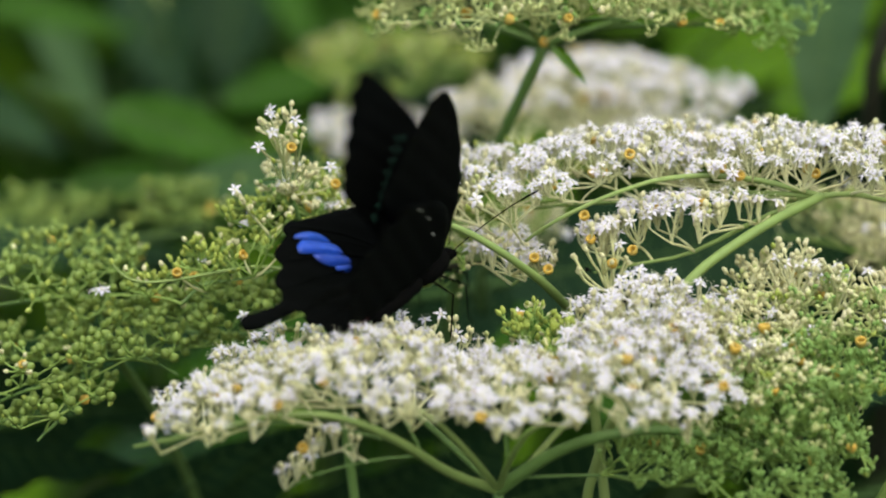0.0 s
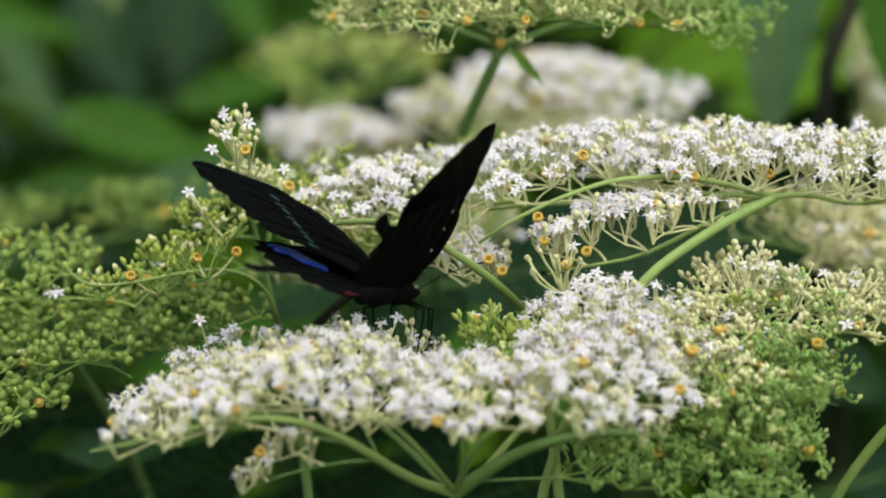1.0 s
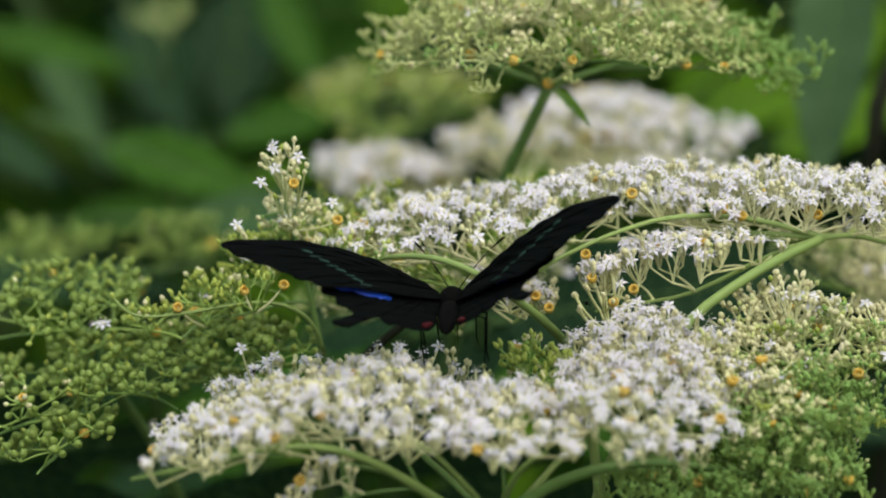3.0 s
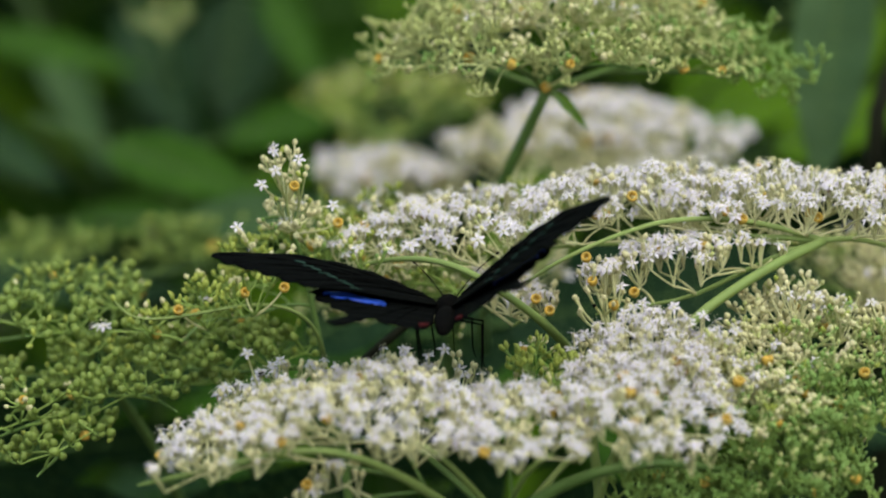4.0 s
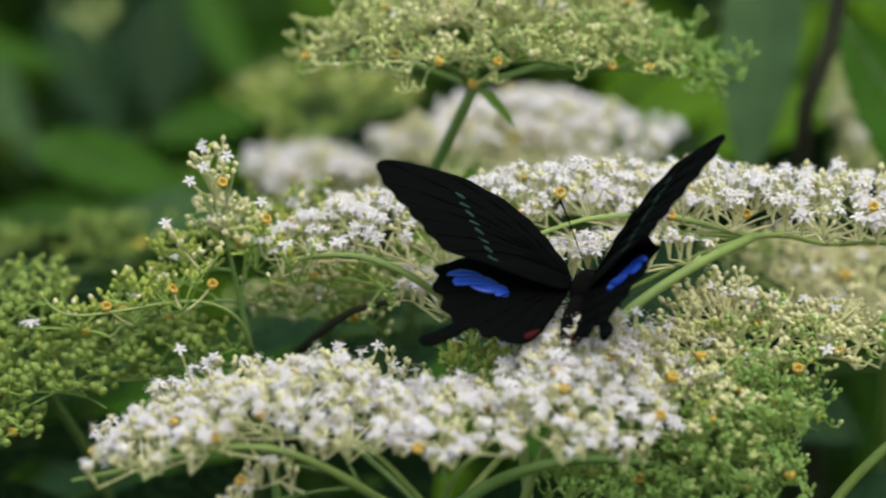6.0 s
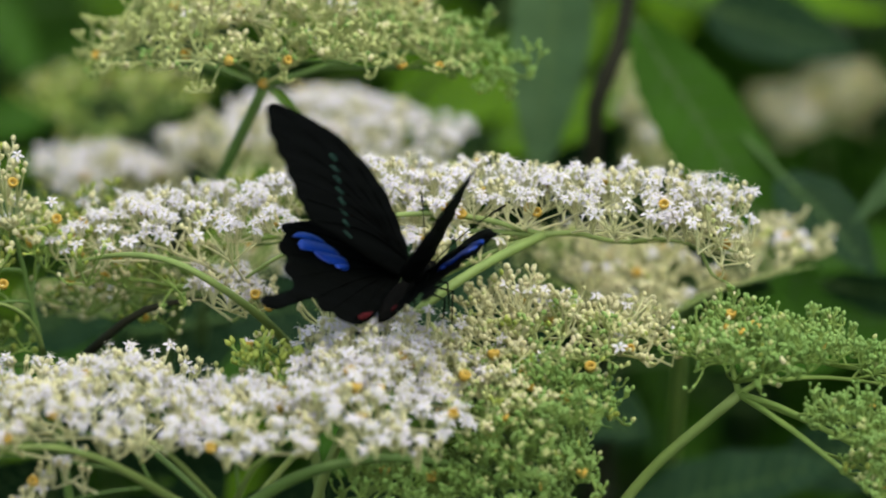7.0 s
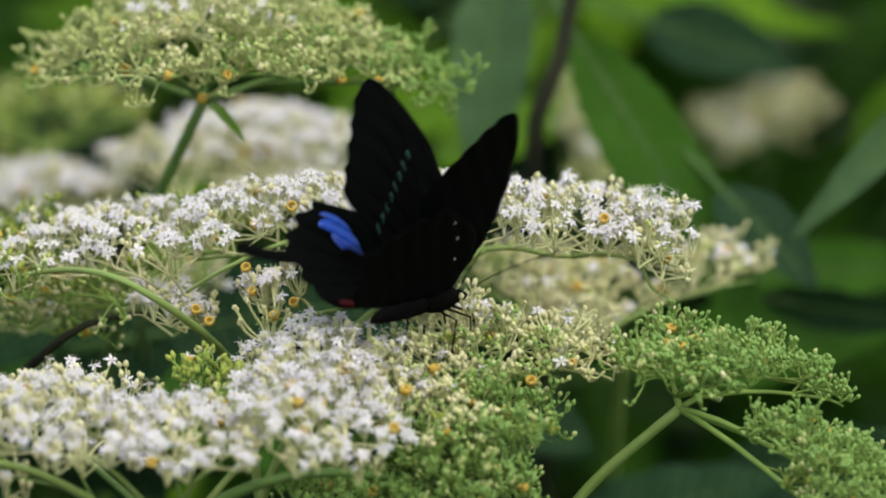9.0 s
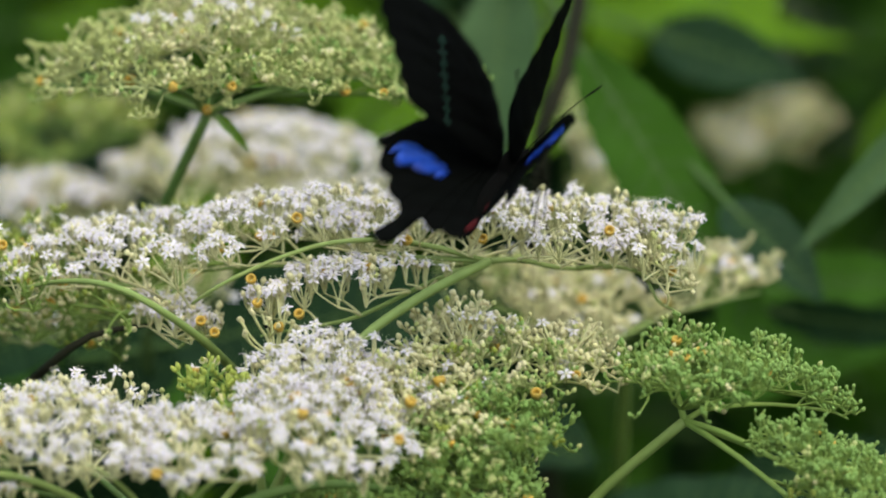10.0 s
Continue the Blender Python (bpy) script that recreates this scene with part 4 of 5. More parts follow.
# the lowest ray of the green head, turned up at its tip
low_ray = Heap()
at_node = spot(575, 590, 0.06)
ray_line = [spot(*p) - at_node for p in ((572, 560, 0.05), (560, 490, 0.04), (486, 464, 0.03), (426, 468, 0.03), (315, 494, 0.03), (249, 499, 0.03), (219, 490, 0.03), (197, 460, 0.03))]
ray_line = [a.lerp(b, k / 4) for a, b in zip(ray_line[:-1], ray_line[1:]) for k in range(4)] + [ray_line[-1]]
for _ in range(12):
    ray_line = [ray_line[0]] + [(a + 2 * b + c) / 4 for a, b, c in zip(ray_line[:-2], ray_line[1:-1], ray_line[2:])] + [ray_line[-1]]
low_ray.tube(ray_line, [0.00062 - 0.000013 * k for k in range(len(ray_line))], 6, 0, True)
low_ray.make("ray", [STALK], left)
for k, (a, b) in enumerate([(197, 458), (222, 470), (232, 478), (255, 470), (262, 484), (285, 462), (290, 478)]):
    p = spot(a, b, 0.03) - at_node
    share("bud", BUD_MESH["cream" if k % 2 else "lime"], left, Matrix.Translation(p) @ pose(0, 0, 0, 10, -15 + 9 * k, 40 * k))

# the long pale ray of the left white head
fork = spot(1000, 545, 0.04)
long_ray = [spot(*p) - fork for p in ((1003, 545, 0.04), (962, 502, 0.02), (893, 450, 0.004), (815, 403, 0.0), (740, 385, 0.01), (660, 392, 0.03), (600, 412, 0.05))]
for _ in range(2):
    long_ray = [long_ray[0]] + [q for a, b in zip(long_ray[:-1], long_ray[1:]) for q in (a.lerp(b, 0.25), a.lerp(b, 0.75))] + [long_ray[-1]]
pale_ray = Heap()
pale_ray.tube(long_ray, [0.00135 - 0.0009 * k / len(long_ray) for k in range(len(long_ray))], 6, 0, True)
pale_ray.make("ray", [STALK], middle_left)

# the ray that carries the left lobe of the wide white head
fork = spot(1455, 354, 0.03)
side_ray = [spot(*p) - fork for p in ((1455, 354, 0.03), (1330, 318, 0.035), (1190, 314, 0.03), (1090, 343, 0.025), (990, 388, 0.02), (930, 428, 0.03))]
for _ in range(2):
    side_ray = [side_ray[0]] + [q for a, b in zip(side_ray[:-1], side_ray[1:]) for q in (a.lerp(b, 0.25), a.lerp(b, 0.75))] + [side_ray[-1]]
hp = Heap()
hp.tube(side_ray, [0.00095 - 0.0005 * k / len(side_ray) for k in range(len(side_ray))], 6, 0, True)
hp.make("ray", [STALK], middle)


def fan(head, node, foot, ends, seed, tone=0, thick=1.0):
    """A loose spray of stalks that spread upwards from one foot, with a bud, flower or cup on each."""
    rng = random.Random(seed)
    o, f = spot(*node), spot(*foot)
    twigs = Heap()
    for u, v, d, what in ends:
        e = spot(u, v, d)
        knee = f.lerp(e, rng.uniform(0.45, 0.6)) + Vector((rng.gauss(0, 0.0006), rng.gauss(0, 0.001), -0.0012))
        for a, b in ((f, knee), (knee, e)):
            twigs.tube(bow(a - o, b - o, (0, 0, -0.0005), 3), [q * thick for q in (0.00042, 0.00038, 0.00034, 0.0003)], 5, tone)
        twin = e + Vector((rng.uniform(-0.0032, 0.0032), rng.uniform(-0.002, 0.002), -rng.uniform(0.0005, 0.003)))
        twigs.tube(bow(knee - o, twin - o, (0, 0, -0.0005), 3), [q * thick for q in (0.00034, 0.0003, 0.0003, 0.0003)], 4, tone)
        for at, kind in ((e, what), (twin, "cream")):
            lean = Vector((rng.gauss(0, 0.3), -0.5, 0.7))
            m = Matrix.Translation(at - o) @ lean.to_track_quat("Z", "Y").to_matrix().to_4x4() @ Matrix.Rotation(rng.random() * 6.28, 4, "Z")
            if kind == "flower":
                share("flower", FLOWER_MESH[rng.randrange(5)], head, m)
            else:
                share("nectar_cup" if kind == "cup" else "bud", CUP_MESH if kind == "cup" else BUD_MESH[kind], head, m)
    tagged(twigs.make("stalk_spray", [PEDICEL, PEDGREEN, PEDLIME], head), kind="stuff")


fan(middle_left, (1000, 545, 0.04), (1078, 520, 0.02), [
    (1014, 455, 0.02, "cream"), (1024, 478, 0.018, "cream"), (1034, 440, 0.02, "cream"), (1048, 425, 0.022, "flower"), (1062, 402, 0.025, "flower"), (1078, 392, 0.022, "flower"),
    (1090, 408, 0.02, "cream"), (1096, 436, 0.018, "flower"), (1108, 460, 0.02, "cream"), (1066, 455, 0.012, "cream"), (1084, 470, 0.014, "cup")], 3)
fan(front, (880, 868, -0.03), (1120, 560, 0.0), [
    (1098, 505, 0.0, "flower"), (1118, 488, 0.002, "flower"), (1134, 480, 0.0, "flower"), (1142, 498, -0.002, "flower"), (1188, 490, 0.0, "flower"), (1152, 520, 0.0, "cream")], 4)
fan(front, (880, 868, -0.03), (1400, 540, 0.02), [
    (1360, 470, 0.02, "cream"), (1378, 462, 0.02, "flower"), (1392, 470, 0.02, "flower"), (1412, 462, 0.022, "cream"), (1428, 472, 0.02, "flower"), (1440, 488, 0.02, "cream"), (1352, 492, 0.018, "cream")], 5)
fan(front, (880, 868, -0.03), (1570, 560, 0.02), [
    (1524, 500, 0.02, "cream"), (1538, 486, 0.02, "flower"), (1552, 496, 0.02, "cream"), (1605, 492, 0.02, "cream"), (1622, 484, 0.02, "cream"), (1640, 500, 0.02, "cream"), (1590, 520, 0.018, "cream")], 6)
fan(left, (575, 590, 0.06), (515, 345, 0.045), [
    (480, 200, 0.03, "flower"), (500, 240, 0.03, "cream"), (540, 226, 0.03, "cream"), (524, 238, 0.03, "lime"), (485, 282, 0.034, "lime"), (545, 285, 0.034, "lime")], 7, 2, 0.75)
fan(left, (575, 590, 0.06), (470, 392, 0.04), [(420, 340, 0.03, "cream"), (432, 355, 0.03, "cream"), (447, 372, 0.03, "lime")], 8, 2, 0.75)

# a bract on the top head's node, and a dry twig low among the stalks
bract = Heap()
o = spot(968, 84, 0.11)
leaf = leaflet_shape(0.0145, 0.0034, 0.5, 0.12, 4)
tip = (spot(1064, 166, 0.1) - spot(985, 92, 0.1)).normalized()
z = Vector((0, -0.7, 0.7))
z = (z - tip * tip.dot(z)).normalized()
leaf.make("bract", [LEAFLIGHT, RAYGREEN], top, "small narrow green bract",
          at=Matrix.Translation(spot(978, 88, 0.107) - o) @ Matrix((tip, z.cross(tip), z)).transposed().to_4x4())
twig = Heap()
twig.tube([spot(640, 570, 0.07), spot(676, 538, 0.06), spot(712, 508, 0.055), spot(752, 484, 0.05), spot(800, 472, 0.05), spot(860, 465, 0.06)], [0.0013, 0.0013, 0.0012, 0.001, 0.0008, 0.0004], 7, 0, True)
tw = twig.make("dry_twig", [BARK])
tagged(tw, "thin dark brown dry twig among pale stalks", "twig")


def beetle(u, v, d, turn):
    """A tiny dark beetle feeding among the flowers."""
    root = tagged(new("beetle"), "tiny black beetle feeding on white elder flowers", "beetle", "beetles on the flowers")
    root.matrix_basis = Matrix.Translation(spot(u, v, d)) @ pose(0, 0, 0, 20, 0, turn)
    for name, prof in (("wing_case", [(-0.95, 0.1), (-0.7, 0.38), (-0.2, 0.52), (0.25, 0.48), (0.42, 0.2)]), ("thorax", [(0.36, 0.2), (0.45, 0.36), (0.68, 0.3), (0.75, 0.12)]),
                       ("head", [(0.72, 0.1), (0.8, 0.2), (0.95, 0.14), (1.0, 0.04)])):
        hp = Heap()
        hp.tube([(x * 0.0011, 0, 0.0004) for x, r in prof], [r * 0.0011 for x, r in prof], 8, 0, True)
        hp.make(name, [FUR], root)
    for q in (-1, 1):
        for x in (-0.2, 0.25, 0.5):
            hp = Heap()
            hp.tube([(x * 0.0011, q * 0.0003, 0.0003), (x * 0.0013, q * 0.0009, 0.0005), (x * 0.0014, q * 0.0012, -0.0003)], [0.00008, 0.00007, 0.00005], 4, 0, True)
            hp.make("leg", [FUR], root)
    return root


beetles = [beetle(868, 726, -0.088, 40), beetle(1106, 540, -0.03, 120), beetle(1240, 728, -0.085, 200), beetle(452, 604, -0.05, 300), beetle(1040, 482, 0.0, 80)]

# ---- butterfly ----
# outlines in millimetres: x to the head, y outwards
FORE = [(4, 1.5), (9, 8), (13.6, 15), (15.8, 23), (16.4, 32), (15.6, 41), (13.4, 50), (10.4, 58.3), (7.5, 62.4), (3.5, 62.8), (0.4, 60.6), (-1.8, 60.2), (-3.4, 56.8), (-5.8, 56), (-7.4, 52.4), (-10, 51.4),
        (-11.6, 48), (-14.2, 47.2), (-15.2, 44.2), (-17.4, 43), (-17.6, 38.5), (-14, 26), (-10, 12), (-5, 1.5)]
HIND = [(3, 1.5), (6, 8), (6, 18), (0, 26), (-7, 30), (-12, 33.4), (-15, 36), (-18.2, 36.2), (-19.2, 33.4), (-20.6, 32.6), (-23.5, 34.6), (-27, 33.8), (-27.8, 30.8), (-29, 30), (-32.5, 30.2), (-35.2, 28.8),
        (-35.2, 26.4), (-38, 25), (-41, 25.8), (-46, 28.8), (-50, 31.2), (-52.5, 30.6), (-53, 28), (-50, 25.4), (-46, 23.6), (-42, 21.8), (-38.6, 20.6), (-36.4, 18.6), (-38.6, 17), (-38.8, 14.8),
        (-36, 13.2), (-37.2, 11), (-36.8, 8.8), (-34.4, 5.6), (-28, 3), (-14, 2), (-4, 1.5)]


def vein_cell(a0, a1, in0, in1, out0, out1):
    """A patch of scales between two veins that fan out from the wing's root, with a softly lobed outer edge."""
    def at(a, r):
        return (-3 - r * math.cos(radians(a)) + 2.0 * math.sin(r / 14), 4 + r * math.sin(radians(a)))
    m = (a0 + a1) / 2
    return [at(a0, in0), at(m, (in0 + in1) / 2 - 0.5), at(a1, in1), at(a1, (in1 + out1) / 2), at(a1, out1), at((a1 + m) / 2, (out0 + 3 * out1) / 4 + 0.6),
            at(m, (out0 + out1) / 2 + 0.9), at((a0 + m) / 2, (3 * out0 + out1) / 4 + 0.5), at(a0, out0), at(a0, (in0 + out0) / 2)]


BLUE_CELLS = [vein_cell(63.5, 58.8, 26, 22.5, 29, 33), vein_cell(58.4, 50.2, 21.5, 18.8, 30.5, 32), vein_cell(49.8, 41.4, 18.6, 17.8, 28.5, 24), vein_cell(41, 35.5, 18, 19, 22.8, 20.5)]
RED_PATCH = [(-24, 3.4), (-29, 4), (-32, 5.6), (-31.6, 7), (-28, 5.6)]


def smooth_outline(pts, times=2):
    for _ in range(times):
        out = []
        for k in range(len(pts)):
            a, b = pts[k], pts[(k + 1) % len(pts)]
            out += [(0.75 * a[0] + 0.25 * b[0], 0.75 * a[1] + 0.25 * b[1]), (0.25 * a[0] + 0.75 * b[0], 0.25 * a[1] + 0.75 * b[1])]
        pts = out
    return pts


def sheet(outline, side, lift, mat, name, parent, thick=0.00022, label="", bend=0.0016, rounds=2):
    """A thin wing-like sheet from an outline, gently domed, with two faces."""
    bm = bmesh.new()
    pts = smooth_outline(outline, rounds)
    vs = [bm.verts.new((x * 0.001, side * y * 0.001, 0)) for x, y in pts]
    f = bm.faces.new(vs)
    bmesh.ops.triangulate(bm, faces=[f])
    for _ in range(4):
        long = [e for e in bm.edges if e.calc_length() > 0.0026]
        bmesh.ops.subdivide_edges(bm, edges=long, cuts=1)
        bmesh.ops.triangulate(bm, faces=bm.faces[:])
    bmesh.ops.beautify_fill(bm, faces=bm.faces[:], edges=bm.edges[:])
    for v in bm.verts:
        r = abs(v.co.y) / 0.06
        v.co.z = bend * math.sin(math.pi * min(1, r)) - 0.002 * r * r + 0.0002 * math.sin(v.co.x * 900 + abs(v.co.y) * 500) + lift
    geo = bmesh.ops.extrude_face_region(bm, geom=bm.faces[:])
    for v in [g for g in geo["geom"] if isinstance(g, bmesh.types.BMVert)]:
        v.co.z -= thick
    bmesh.ops.recalc_face_normals(bm, faces=bm.faces[:])
    return part(name, bm, mat, parent, label)


def butterfly():
    root = tagged(new("swallowtail_butterfly"), "black swallowtail butterfly with blue hindwing patches, fluttering over flowers", "butterfly")
    h = Heap()
    # thorax, head and abdomen along x
    for name, prof, mat in (
        ("thorax", [(-5, 0.5, 0), (-4, 2.6, 0), (-1, 3.5, 0.4), (3, 3.6, 0.6), (6, 2.8, 0.4), (7.5, 1.4, 0.2)], FUR),
        ("head", [(7.2, 0.6, 0.2), (7.8, 1.7, 0.2), (9, 1.9, 0), (10.2, 1.5, -0.3), (10.9, 0.4, -0.5)], FUR),
        ("abdomen", [(-4, 1.2, 0), (-6, 2.6, 0.1), (-12, 2.9, 0.1), (-18, 2.5, -0.2), (-22, 1.8, -0.7), (-25, 0.5, -1.2)], FUR)):
        hp = Heap()
        hp.tube([(x * 0.001, 0, z * 0.001) for x, r, z in prof], [r * 0.001 for x, r, z in prof], 12, 0, True)
        hp.make(name, [mat], root)
    for q in (-1, 1):
        eye = ball_shape(0.00095, 1.0, 6, 8)
        eye.make("eye", [FUR], root, at=pose(0.0096, q * 0.0015, 0.0003))
        a = Heap()
        pts = [(0.0102 + 0.0035 * k, q * (0.001 + 0.0016 * k), 0.0008 + 0.0018 * k - 0.0001 * k * k) for k in range(8)]
        a.tube(pts, [0.00016] * 6 + [0.0003, 0.00034], 5, 0, True)
        a.make("antenna", [FUR], root)
        for k, (x0, x1, y1, z1) in enumerate([(5, 10, 5, -12), (2, 4, 8, -15), (-1, -4, 8, -16)]):
            g = Heap()
            g.tube([(x0 * 0.001, q * 0.0015, -0.002), ((x0 + x1) * 0.0005 + 0.001, q * y1 * 0.0011, -0.004), (x1 * 0.001, q * y1 * 0.001, z1 * 0.001),
                    ((x1 + 1.5) * 0.001, q * (y1 + 0.5) * 0.001, (z1 - 3) * 0.001)], [0.0004, 0.00032, 0.0002, 0.00012], 5, 0, True)
            g.make("leg", [FUR], root)
    pb = Heap()
    pb.tube([(0.0105, 0, -0.0008), (0.0125, 0, -0.004), (0.012, 0, -0.009), (0.0105, 0, -0.014)], [0.00022, 0.0002, 0.00016, 0.0001], 5, 0, True)
    pb.make("proboscis", [FUR], root)
    wings = {}
    for q, s in ((1, "left"), (-1, "right")):
        hw = sheet(HIND, q, 0.0, WING, "hindwing", root, label="scalloped black hindwing with a tail", rounds=1)
        hw.location = (-0.0005, q * 0.0016, 0.0012)
        for cell in BLUE_CELLS:
            sheet(cell, q, 0.00034, BLUE, "blue_patch", hw, 0.0003, "bright blue patch", rounds=1)
        sheet(RED_PATCH, q, 0.00034, RED, "red_crescent", hw, 0.0003, "dark red crescent", rounds=1)
        fw = sheet(FORE, q, 0.0, WING, "forewing", root, label="long black forewing with faint green scales")
        fw.location = (0.001, q * 0.0018, 0.0022)
        for k in range(8):
            x, y = -12 + 2.7 * k, 27 + 1.6 * k
            sheet([(x, y - 1.6), (x + 0.8, y - 1.2), (x + 1.0, y + 1.6), (x + 0.2, y + 1.3)], q, 0.0003, TEAL, "green_dash", fw, 0.00025, rounds=1)
        # raised veins from the wing roots to the margins
        for wing_part, foot, ends in ((fw, (1, 3), [(8, 60), (0, 58), (-5, 53), (-9, 48.5), (-13, 44), (-16, 38), (14, 42)]),
                                      (hw, (-3, 4), [(-16, 34.5), (-19, 32), (-27, 30.5), (-34, 26), (-36, 18.6), (-35.5, 13.2), (-34, 7)])):
            for ex, ey in ends:
                vn = Heap()
                pts = []
                for k in range(9):
                    f = k / 8
                    x = foot[0] + (ex - foot[0]) * f + 3.0 * math.sin(math.pi * f)
                    y = foot[1] + (ey - foot[1]) * f
                    r = y / 60
                    z = 0.0016 * math.sin(math.pi * min(1, r)) - 0.002 * r * r + 0.00012
                    pts.append((x * 0.001, q * y * 0.001, z))
                vn.tube(pts, [0.00032 * (1 - 0.55 * k / 8) for k in range(9)], 5, 0, True)
                vn.make("vein", [WING], wing_part)
        for x, y in ((-1, 14), (-4, 22), (-9, 29)):
            sheet([(x, y - 0.5), (x + 0.3, y), (x, y + 0.6), (x - 0.3, y)], q, -0.0002, PALE, "pale_mark", hw, 0.00025, rounds=1)
        wings[s] = (fw, hw)
    return root, wings


fly, wings = butterfly()


